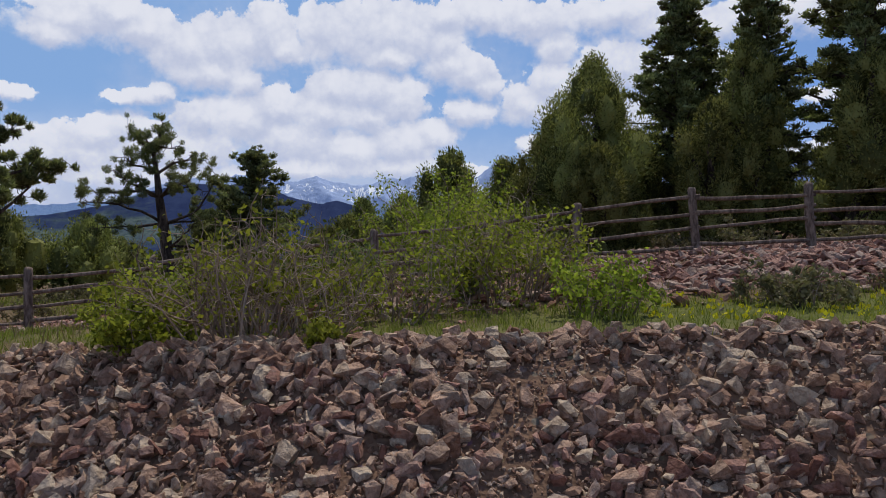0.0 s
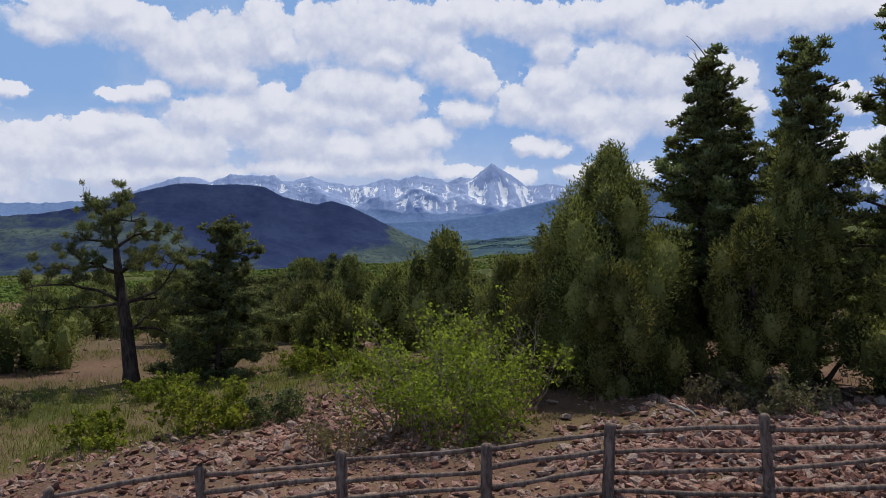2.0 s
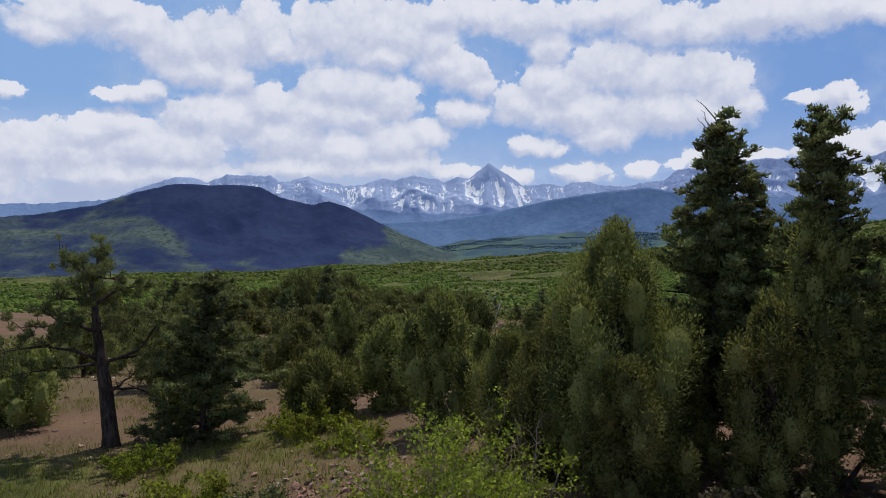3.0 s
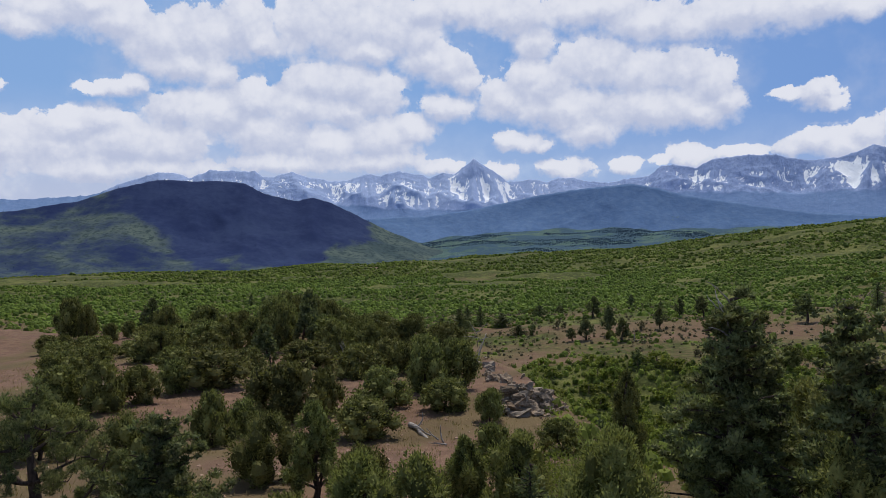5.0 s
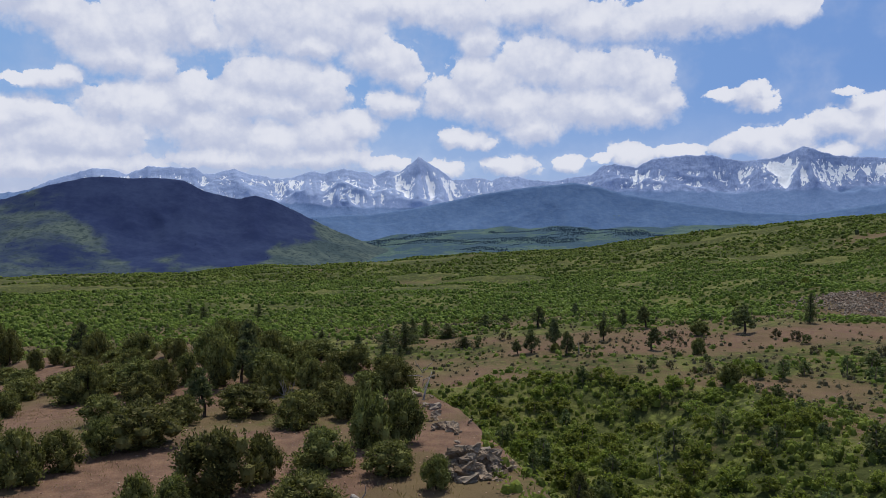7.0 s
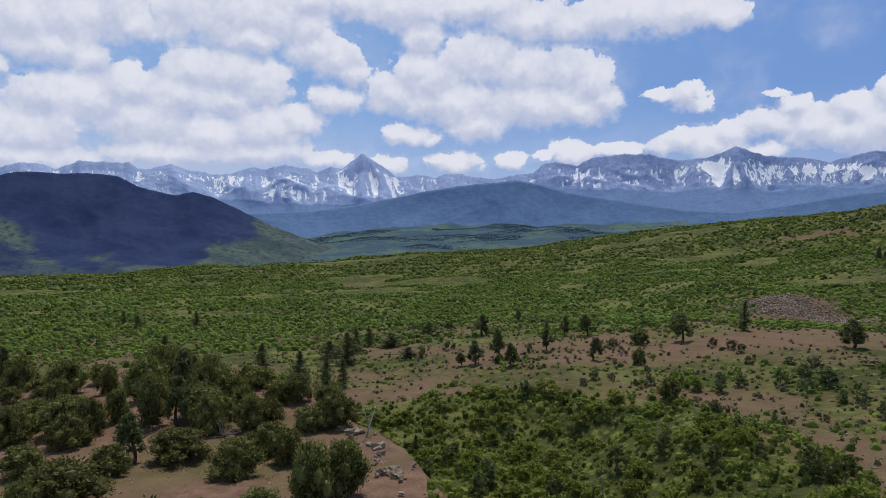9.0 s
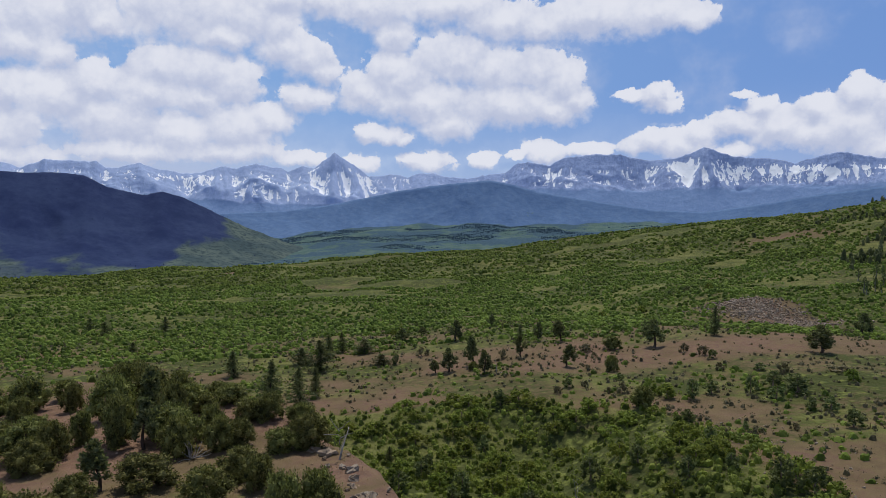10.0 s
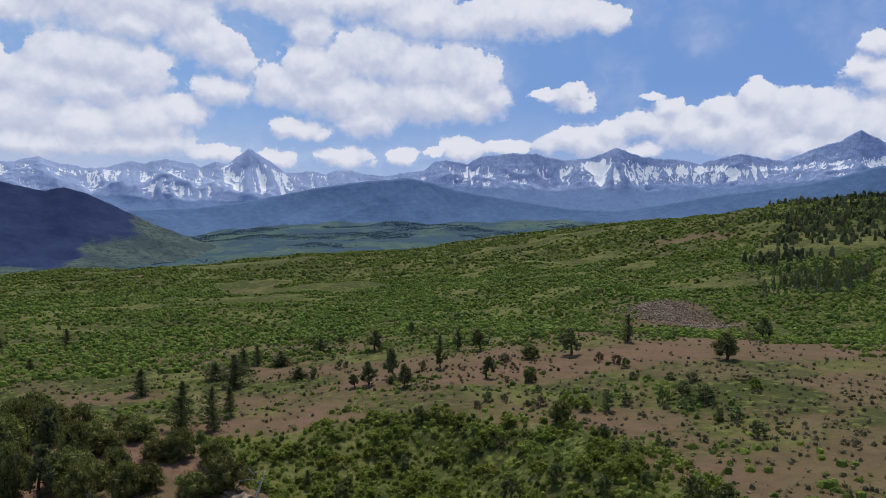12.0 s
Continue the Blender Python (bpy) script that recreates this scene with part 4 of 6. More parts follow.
def open_pine(seed, h, count, length=0.2):
    """An old pine with a bare leaning trunk, crooked limbs and a broken open crown."""
    rng = rng_of(seed)
    wood, crown = Soup(), Soup()
    k = h / 8.6
    spine = np.array([(0, 0, -0.2), (-0.06, 0, 0.7), (-0.28, 0.05, 2.6), (-0.48, 0.1, 3.8), (-0.66, 0.05, 5.2), (-0.75, 0.0, 6.4), (-0.95, 0.05, 7.5), (-1.4, 0.0, 8.4)]) * k
    wood.tube(spine, np.array((0.46, 0.35, 0.30, 0.27, 0.20, 0.14, 0.09, 0.03)) * k, 9)
    limbs = [(3, (-1.0, 0.2, 0.35), 4.2), (3, (1.0, 0.1, 0.45), 3.4), (4, (-0.9, -0.4, 0.5), 2.8), (4, (0.9, -0.3, 0.6), 2.6), (5, (0.6, 0.5, 0.8), 2.2),
             (5, (-0.8, 0.4, 0.7), 2.1), (6, (0.9, -0.1, 0.7), 1.7), (6, (-0.6, 0.3, 0.8), 1.5), (4, (0.1, -1.0, 0.4), 2.2), (3, (0.3, 1.0, 0.4), 2.6),
             (2, (1.0, 0.2, -0.05), 2.2), (2, (0.8, -0.3, 0.15), 2.4), (5, (-0.2, -0.8, 0.6), 1.8), (3, (-0.8, -0.6, 0.15), 2.8), (6, (0.2, 0.8, 0.8), 1.4), (4, (0.7, 0.8, 0.5), 2.2)]
    for at, way, long in limbs:
        pts = curve_points(spine[at], way, long * 1.2 * k, 9, rng, 0.22, 0.0)
        limb, groups = Soup(), []
        limb.tube(pts, np.linspace(0.09, 0.016, 9) * k, 6)
        wood.limbs.append(limb)
        for i in range(3, 9):
            for _ in range(3):
                twig = curve_points(pts[i], rng.normal(size=3) + (0, 0, 0.45), rng.uniform(0.3, 0.8) * k, 4, rng, 0.25)
                limb.tube(twig, np.linspace(0.02, 0.006, 4) * k, 4)
                if at > 2 and rng.random() < 0.9:
                    groups.append((twig[-1], rng.uniform(0.13, 0.27) * k))
        if groups:
            limb.tuft = Soup()
            lobed_crown(limb.tuft, rng, groups, count * len(groups) / 180, length, 0.034, 1.0, False)
    return wood, crown


def shrub(seed, h, w, count, length=0.075, stems=26, bare=0.25, flatness=1.0, twigs=6):
    """Stems and leaves of an oak thicket."""
    rng = rng_of(seed)
    wood, crown = Soup(), Soup()
    spots = []
    for k in range(stems):
        a, r = rng.uniform(0, 2 * math.pi), math.sqrt(rng.random())
        foot = np.array([math.cos(a) * r * w * 0.33, math.sin(a) * r * w * 0.33 * flatness, -0.08])
        way = np.array([math.cos(a) * r * 0.55, math.sin(a) * r * 0.55 * flatness, 1.0]) + rng.normal(size=3) * 0.16
        tall = h * rng.uniform(0.5, 1.1) * (1.05 - 0.32 * r) * (1 + 0.22 * math.sin(2 * a + seed) * r)
        pts = curve_points(foot, way, tall, 8, rng, 0.17)
        stem = Soup() if k else wood
        stem.tube(pts, np.linspace(0.016, 0.004, 8) * (0.6 + h * 0.35), 3)
        if k:
            wood.limbs.append(stem)
        for j in range(twigs):
            i = rng.integers(3, 8)
            twig = curve_points(pts[i], rng.normal(size=3) + (0, 0, 0.5), rng.uniform(0.18, 0.36) * h * 0.8, 5, rng, 0.25)
            stem.tube(twig, np.linspace(0.006, 0.002, 5) * (0.6 + h * 0.35), 3)
            if rng.random() > bare:
                spots += [twig[2], twig[3], twig[4]]
        if rng.random() > bare:
            spots += [pts[7], pts[6], pts[5]]
    spots = np.array(spots)
    p = spots[rng.integers(0, len(spots), count)] + rng.normal(size=(count, 3)) * 0.055 * (0.5 + h * 0.5)
    crown.leaves(p, rng.normal(size=(count, 3)) + (0, 0, 0.35), length, length * 0.62, rng)
    return wood, crown


def grown(name, label, category, at, pieces, wood_mat, leaf_mat, wood_name="trunk", leaf_name="crown", group="", turn=0.0):
    wood, crown = pieces
    ob = thing(name, label, category, Matrix.Translation(at) @ Matrix.Rotation(turn, 4, "Z"), group)
    part(wood_name, wood.mesh(wood_name, M[wood_mat], True), ob)
    for limb in wood.limbs:
        bough = part("limb" if wood_name == "trunk" else wood_name, limb.mesh("limb", M["dead" if limb.dead else wood_mat], True), ob, "bleached dead bough" if limb.dead else "")
        if limb.tuft:
            part("foliage", limb.tuft.mesh("foliage", M[leaf_mat]), bough)
    if crown.v:
        part(leaf_name, crown.mesh(leaf_name, M[leaf_mat]), ob)
    return ob


# trees beyond the fence
grown("old_pine", "old pine with bare leaning trunk and crooked limbs in grass", "tree", at_ground(-17.0, 36.6, 0.1), open_pine(3, 8.6, 24000, 0.17), "bark", "pine")
grown("pine", "dense conical pine with dark green needles beside an old pine", "tree", at_ground(-13.0, 37.2), ragged_fir(5, 7.2, 6.8, 30000, 0.16, 0.03, 0.04), "bark", "pine")
grown("pine", "spreading pine with tufted grey-green boughs near the fence", "tree", at_ground(-14.2, 18.2), open_pine(11, 6.3, 30000, 0.16), "bark", "pine", turn=2.9)
grown("juniper", "tall dense juniper with a pointed crown on stony soil", "tree", at_ground(3.6, 27.6), juniper(21, 7.7, 5.2, 84000, 0.11, 0.0, 1.9, 84, 1.5, 0.34), "bark", "lit_juniper")
grown("juniper", "leafy juniper leaning against a taller one", "tree", at_ground(1.5, 28.4), juniper(24, 5.0, 3.7, 32000, 0.11, 0.0, 1.7, 46, 1.5, 0.34), "bark", "lit_juniper")
grown("juniper", "juniper with upswept sprays beside a taller one", "tree", at_ground(5.3, 28.6), juniper(25, 5.0, 3.6, 30000, 0.11, 0.0, 1.7, 46, 1.5, 0.34), "bark", "lit_juniper")
grown("juniper", "low juniper skirting the foot of a taller one", "tree", at_ground(3.8, 25.6), juniper(26, 3.9, 3.2, 25000, 0.11, 0.0, 1.8, 40, 1.5, 0.34), "bark", "lit_juniper")
grown("juniper", "low spreading juniper growing against a larger one", "tree", at_ground(0.6, 30.2), juniper(22, 4.4, 3.6, 25000, 0.11, 0.0, 1.8, 40, 1.5, 0.34), "bark", "lit_juniper")
grown("juniper", "bushy dark juniper in the shade of tall firs", "tree", at_ground(7.3, 25.4), juniper(23, 5.4, 3.4, 28000, 0.11, 0.0, 1.7, 44, 1.5, 0.34), "bark", "lit_juniper")
grown("fir", "tall dark fir with bleached dead branches at its top", "tree", at_ground(7.2, 29.9), ragged_fir(31, 11.2, 5.4, 44000, 0.15, 0.12, 0.06, True), "bark", "lit_fir")
grown("fir", "tall dark fir with an open pointed crown", "tree", at_ground(9.9, 28.2), ragged_fir(32, 10.9, 5.4, 42000, 0.15, 0.06, 0.06), "bark", "lit_fir")
grown("fir", "tallest dark fir with ragged boughs above the others", "tree", at_ground(13.4, 27.0), ragged_fir(33, 14.0, 6.4, 42000, 0.16, 0.06, 0.08), "bark", "lit_fir")
grown("fir", "slim young fir with a pointed top among junipers", "tree", at_ground(1.9, 33.0), fir(34, 5.6, 1.7, 6000, 0.15, 0.03, 0.1), "bark", "spruce")
grown("fir", "dark round-headed fir beside the one with a dead top", "tree", at_ground(8.6, 30.4), ragged_fir(35, 9.6, 4.4, 20000, 0.15, 0.04, 0.06), "bark", "lit_fir")
for k, (x, y, h, w, words) in enumerate([
        (9.3, 26.6, 7.9, 3.8, "tall olive-brown juniper in front of dark firs"), (11.6, 24.6, 6.6, 4.2, "dense juniper with upswept sprays below the firs"),
        (13.9, 22.6, 5.2, 4.2, "wide juniper shading the stony ground by the fence"), (15.8, 26.0, 6.8, 4.4, "big juniper beside the tallest fir"),
        (-2.2, 34.5, 5.6, 4.6, "dark round-topped juniper behind an oak thicket"), (-4.9, 40.5, 4.4, 4.0, "olive-green juniper on the open bench"),
        (-9.0, 48.9, 5.7, 3.6, "juniper with a bare lower trunk on the bench"), (-20.3, 50.7, 4.8, 5.4, "low wide juniper on reddish soil"),
        (-24.0, 40.0, 4.2, 5.0, "low dark juniper at the edge of bare soil"), (-27.5, 37.5, 4.8, 6.2, "broad dark juniper beyond the old pine"),
        (2.0, 42.0, 4.6, 4.0, "juniper half hidden by the larger ones"), (-13.0, 53.9, 4.3, 5.3, "broad juniper on reddish soil"),
        (-32.3, 60.6, 4.7, 6.1, "wide dark juniper on the reddish bench"), (-6.6, 51.4, 2.7, 3.2, "small bright juniper beside a larger one"),
        (12.6, 46.0, 4.5, 4.2, "bushy juniper above the ravine"), (17.5, 38.0, 6.0, 5.0, "broad dark juniper above the ravine"),
        (9.7, 55.7, 7.1, 3.0, "slim pointed juniper at the edge of the ravine"), (21.0, 44.0, 5.6, 5.0, "dense green juniper on the ravine slope"),
        (15.4, 42.5, 6.2, 4.6, "dark juniper on the ravine slope below the firs"), (-0.3, 48.6, 3.6, 2.8, "bushy juniper on the open bench"),
        (2.8, 53.3, 3.4, 3.0, "dense olive juniper above the ravine"), (-8.0, 38.5, 3.4, 3.6, "low juniper above bright oak brush"),
        (5.5, 36.5, 4.4, 4.2, "dark juniper crowding the rock ledge"), (-16.0, 43.5, 3.6, 4.2, "dark juniper behind the two pines")]):
    grown("juniper", words, "tree", at_ground(x, y), juniper(100 + k, h, w, 24000 if y < 30 else 13000, 0.12 if y < 30 else 0.17, 0.0 if k % 6 else 0.15, 1.9, 44, 1.35, 0.36), "bark", "lit_juniper" if y < 47 else "juniper", group="junipers beyond the fence", turn=k * 1.7)

# oak thickets and brush
for x, y, h, w, count, stems, bare, mat, words in [
        (-2.9, 8.9, 1.75, 3.1, 1700, 100, 0.6, "oak", "twiggy half-bare oak thicket above the rubble bank"),
        (-4.3, 10.2, 1.35, 2.2, 900, 44, 0.6, "oak", "sparse twiggy oak thicket in dry grass"),
        (-1.5, 10.6, 1.5, 1.8, 900, 40, 0.5, "oak", "tangled oak brush with few new leaves"),
        (0.25, 12.0, 1.75, 2.7, 2600, 60, 0.45, "oak", "bright green oak bush in front of the fence"),
        (1.5, 9.9, 0.95, 1.5, 1200, 30, 0.4, "oak", "low green oak bush at the grass edge"),
        (-4.2, 8.2, 0.65, 1.4, 1800, 18, 0.1, "oak", "low leafy oak sprouts on the rubble"),
        (-1.9, 8.0, 0.4, 0.7, 700, 10, 0.1, "oak", "small leafy oak sprout among stones"),
        (-0.6, 12.6, 0.8, 0.7, 900, 14, 0.3, "willow", "small dark bush beside the stony path"),
        (4.2, 10.4, 0.6, 1.9, 1300, 34, 0.7, "sage", "low brown brush in the grass"),
        (6.2, 10.8, 0.55, 1.6, 1000, 28, 0.7, "sage", "low twiggy brush among yellow flowers"),
        (-3.1, 12.9, 1.25, 1.7, 2400, 26, 0.35, "willow", "dull green bush close to the fence"),
        (-6.4, 12.2, 0.9, 1.8, 1700, 22, 0.4, "oak", "oak brush below the fence"),
        (-1.5, 22.6, 3.2, 4.6, 13000, 80, 0.3, "oak", "wide yellow-green oak thicket behind the fence"),
        (0.0, 24.5, 3.2, 2.6, 1500, 30, 0.8, "oak", "bare grey oak stems rising from a thicket"),
        (-4.0, 21.2, 1.3, 1.5, 700, 22, 0.6, "straw", "clump of tall dry brush behind the fence"),
        (-9.2, 26.2, 1.6, 3.2, 5200, 34, 0.1, "oak", "low green oak thicket on stony ground"),
        (-6.9, 26.0, 1.2, 1.6, 1500, 18, 0.3, "willow", "grey-green bush on stony ground"),
        (-12.0, 25.0, 1.1, 2.4, 2600, 22, 0.2, "oak", "low spreading oak brush in dry grass"),
        (-8.2, 36.2, 1.5, 3.8, 4600, 34, 0.1, "oak", "bright green oak thicket below a dark pine"),
        (-5.4, 33.0, 1.3, 3.0, 3300, 30, 0.1, "oak", "bright oak thicket on the open slope"),
        (-13.5, 32.5, 1.1, 3.2, 3000, 28, 0.15, "oak", "low oak brush by the foot of the pines"),
        (-18.2, 29.0, 0.9, 2.6, 1500, 26, 0.4, "sage", "low dry brush on the grassy slope"),
        (-14.8, 21.8, 0.9, 1.6, 900, 20, 0.4, "sage", "tuft of grey brush beyond the fence"),
        (5.8, 23.6, 1.0, 2.0, 1800, 24, 0.4, "sage", "grey brush below the firs"),
        (7.4, 22.6, 1.1, 2.2, 1500, 30, 0.7, "sage", "bare grey brush tangled below the firs"),
        (9.8, 20.6, 0.8, 1.8, 1100, 24, 0.6, "sage", "low bare brush on the rubble"),
        (4.6, 46.0, 2.6, 4.2, 4200, 40, 0.1, "scrub", "green thicket at the top of the ravine"),
        (5.0, 53.0, 2.4, 4.6, 4200, 40, 0.1, "scrub", "green oak thicket above the ravine"),
        (16.0, 50.0, 2.6, 4.6, 4200, 40, 0.1, "scrub", "oak thicket falling away into the ravine"),
        (1.6, 57.0, 1.8, 3.4, 3000, 34, 0.15, "scrub", "low oak thicket near a fallen log")]:
    grown("shrub", words, "bush", at_ground(x, y), shrub(int(900 + x * 31 + y * 7), h, w, int(count * 1.7) if y < 14 else count, 0.074 if y < 14 else 0.10 if y < 24 else 0.12, stems, bare, twigs=10 if y < 14 else 6), "twig", mat, "stem", "leaves")


# ---- fence ----
def weathered_post(seed, h):
    """A round-edged fence post with a slightly split, sloping top."""
    rng = rng_of(seed)
    s = Soup()
    z = np.array([-0.35, 0.0, 0.3, 0.7, h - 0.05, h])
    pts = np.stack([0.012 * rng.normal(size=6), 0.012 * rng.normal(size=6), z], 1)
    s.tube(pts, np.array([0.105, 0.105, 0.098, 0.094, 0.092, 0.072]) * rng.uniform(0.92, 1.08), 10)
    return s


def build_fence():
    spots = [(-17.4, 12.4), (-15.0, 13.3), (-12.6, 14.2), (-10.2, 15.0), (-7.74, 15.72), (-5.23, 16.19), (-2.77, 16.24), (-0.29, 16.29), (1.78, 16.30),
             (4.27, 15.81), (6.72, 15.94), (9.2, 16.0), (11.7, 16.0), (14.2, 15.8), (16.7, 15.6)]
    rng = rng_of(8)
    ob = thing("fence", "weathered brown split-rail fence with four rails on stony ground", "fence", at_ground(0, 16.2))
    base = ob.matrix_world.translation
    tops = []
    for k, (x, y) in enumerate(spots):
        foot = at_ground(x, y)
        h = 1.43 + 0.04 * rng.normal()
        post = part("post", weathered_post(50 + k, h).mesh("post", M["rail"], True), ob)
        post.location = foot - base
        post.rotation_euler = (0.02 * rng.normal(), 0.02 * rng.normal(), rng.uniform(0, 3))
        tops.append(np.array(foot))
    for a, b in zip(tops, tops[1:]):
        for level in (0.27, 0.60, 0.93, 1.27):
            bend = rng.normal(size=2) * 0.022
            u = np.linspace(-0.03, 1.03, 10)
            pts = a + (b - a) * u[:, None]
            pts[:, 2] += level + 0.02 * rng.normal() + bend[0] * np.sin(u * math.pi) + 0.008 * np.sin(u * 9 + rng.uniform(0, 6)) + 0.05 * rng.normal() * u
            pts[:, 1] += bend[1] * np.sin(u * math.pi) - 0.02
            s = Soup()
            s.tube(pts - np.array(base), np.linspace(0.048, 0.039, 10)[::rng.choice([-1, 1])] * rng.uniform(0.88, 1.12) * (1 + 0.06 * rng.normal(size=10)), 7)
            part("rail", s.mesh("rail", M["rail"], True), ob)


build_fence()


# ---- stones ----
def hull_stone(seed, flat=0.5, mat="rubble"):
    """An angular broken stone about one metre across."""
    rng = rng_of(seed)
    bm = bmesh.new()
    wide, thick = rng.uniform(0.55, 0.95), flat * rng.uniform(0.7, 1.25)
    for sx in (-1, 1):
        for sy in (-1, 1):
            for sz in (-1, 1):
                p = np.array((sx, sy, sz)) * rng.uniform(0.14, 0.54, 3)
                bm.verts.new(p * (1.0, wide, thick))
    for p in unit(rng, 6) * rng.uniform(0.40, 0.60, (6, 1)):
        bm.verts.new(p * (1.0, wide, thick))
    bmesh.ops.convex_hull(bm, input=bm.verts)
    bmesh.ops.delete(bm, geom=[v for v in bm.verts if not v.link_faces], context="VERTS")
    bm.normal_update()
    me = bpy.data.meshes.new("stone")
    bm.to_mesh(me)
    bm.free()
    me.materials.append(M[mat])
    return me


BLOCKS = [hull_stone(200 + k, 0.62) for k in range(12)]
SLABS = [hull_stone(240 + k, 0.30, "slab") for k in range(12)]


def arrays_of(me):
    v = np.empty(len(me.vertices) * 3)
    me.vertices.foreach_get("co", v)
    f = np.empty(len(me.loops), int)
    me.loops.foreach_get("vertex_index", f)
    return v.reshape(-1, 3), f.reshape(-1, 3)


def joined_stones(name, label, kinds, rows, mat):
    """All smaller stones of one patch in one mesh; rows of x, y, size, and turn angles."""
    shapes = [arrays_of(me) for me in kinds]
    verts, faces, n0 = [], [], 0
    for k, (x, y, z, size, rx, ry, rz) in enumerate(rows):
        v, f = shapes[k % len(shapes)]
        turn = np.array(Euler((rx, ry, rz)).to_matrix())
        verts.append(v @ turn.T * size + (x, y, z))
        faces.append(f + n0)
        n0 += len(v)
    me = mesh_from(name, np.concatenate(verts), np.concatenate(faces), mat)
    return tagged(new(name, me), label, "rubble", kind="stuff")


def stone_patch(name, label, kinds, rows, mat, keep):
    """The stones of a patch: the first ones as parts of their own, the rest joined."""
    ob = joined_stones(name, label, kinds, rows[keep:], mat)
    for k, (x, y, z, size, rx, ry, rz) in enumerate(rows[:keep]):
        piece = new("stone", kinds[k % len(kinds)])
        piece.parent = ob
        piece.location, piece.rotation_euler, piece.scale = (x, y, z), (rx, ry, rz), (size, size, size)
    return ob


def scatter(seed, count, x0, x1, y0, y1, small, large, power=2.2, tilt=0.35, where=None, sink=0.12):
    rng = rng_of(seed)
    x, y = rng.uniform(x0, x1, count), rng.uniform(y0, y1, count)
    if where is not None:
        ok = where(x, y) > rng.random(count)
        x, y = x[ok], y[ok]
    size = small + (large - small) * rng.random(len(x)) ** power
    z = ground_z(x, y) + size * sink
    t = rng.normal(size=(len(x), 2)) * tilt
    turn = rng.uniform(0, 6.28, len(x))
    return [tuple(float(v) for v in row) for row in zip(x, y, z, size, t[:, 0], t[:, 1], turn)]


def gully(x, y):
    """The gravel runnel that drains the bank."""
    return np.exp(-(((x - 0.62 + 0.22 * (7 - y) + 0.35 * np.sin(2.1 * y)) / (0.30 + 0.12 * np.sin(3.7 * y))) ** 2))


bank = scatter(1, 21000, -7.5, 7.5, 4.2, 8.1, 0.05, 0.29, 5.4, 0.75, lambda x, y: 1 - 0.72 * gully(x, y), 0.2)
bank.sort(key=lambda r: -r[3] + 0.3 * abs(r[0] + 0.3) / 9 + 0.25 * abs(r[1] - 6.6))
stone_patch("rubble_bank", "steep bank of broken red-brown sandstone rubble", BLOCKS + SLABS + SLABS, bank, M["rubble"], 300)
joined_stones("gravel", "pale gravel filling the runnel between the larger stones", BLOCKS,
              scatter(12, 16000, -6, 6, 4.6, 8.0, 0.02, 0.055, 1.6, 0.8, lambda x, y: 0.22 + 0.78 * gully(x, y), 0.15), M["rubble"])


joined_stones("rubble", "broken red-brown sandstone strewn along the foot of the bank", BLOCKS,
              scatter(11, 6500, -16, 16, 1.5, 8.0, 0.07, 0.34, 2.6, 0.6,
                      lambda x, y: 1 - smooth(8.6, 7.2, np.abs(x)) * smooth(3.4, 4.4, y) - 0.4 * smooth(4.0, 1.5, y), 0.2), M["rubble"])


def stony(x, y):
    path = np.exp(-(((x + 2.5) / 1.0) ** 2)) * (y < 15)
    field = smooth(0.5, 2.5, x) * smooth(11.2, 12.6, y) * (1 - smooth(20.5, 24.0, y - 0.15 * x))
    behind = smooth(14.5, 16.0, y) * (1 - smooth(18.5, 22.5, y)) * 0.85
    patch = 0.9 * np.exp(-(((x + 4.5) / 3.2) ** 2 + ((y - 25) / 5.5) ** 2)) + 0.7 * np.exp(-(((x + 9) / 4) ** 2 + ((y - 22) / 2.5) ** 2))
    edge = 0.5 * smooth(9.4, 11.5, y) * (1 - smooth(18, 20, y))
    under = 0.8 * smooth(2, 4, x) * smooth(18, 20, y) * (1 - smooth(23, 26, y))
    grass = 1 - 0.72 * smooth(8.0, 8.5, y) * (1 - smooth(10.6, 11.6, y))
    return np.clip(np.maximum.reduce([path, field, behind, patch, edge, under]), 0.03, 1) * grass * (0.45 + 0.9 * fbm(x * 0.7, y * 0.7, 3, 90))


slabs = scatter(2, 30000, -14, 17, 8.0, 31, 0.07, 0.38, 3.0, 0.40, stony, 0.16)
slabs.sort(key=lambda r: -r[3] * 1.2 + 0.05 * abs(r[0] - 2.0) + 0.06 * abs(r[1] - 14.5))
stone_patch("stone_field", "loose flat slabs of reddish sandstone scattered around the fence", SLABS, slabs, M["slab"], 300)
joined_stones("stone_spread", "dense spread of broken reddish sandstone slabs beside the fence", SLABS,
              scatter(9, 11000, 0.8, 17, 11.3, 21.5, 0.07, 0.34, 2.6, 0.5, lambda x, y: smooth(0.8, 2.6, x + 0.6 * np.sin(y * 1.7)) * (1 - smooth(18.5, 21.5, y - 0.1 * x)), 0.25), M["slab"])
joined_stones("bench_stones", "small pale stones strewn over reddish soil", SLABS,
              scatter(3, 7000, -75, 14, 32, 150, 0.10, 0.42, 3.0, 0.2, lambda x, y: (y < bench_edge(x) + 6) * (0.25 + smooth(0.5, 0.7, fbm(x * 0.09, y * 0.09, 3, 70)))), M["rubble"])
joined_stones("slope_stones", "grey and red stones littering the ravine slope", BLOCKS,
              scatter(4, 1500, 76, 150, 85, 190, 0.2, 0.9, 3.0, 0.4, lambda x, y: np.exp(-(((x - 96) / 14) ** 2))), M["ledge"])


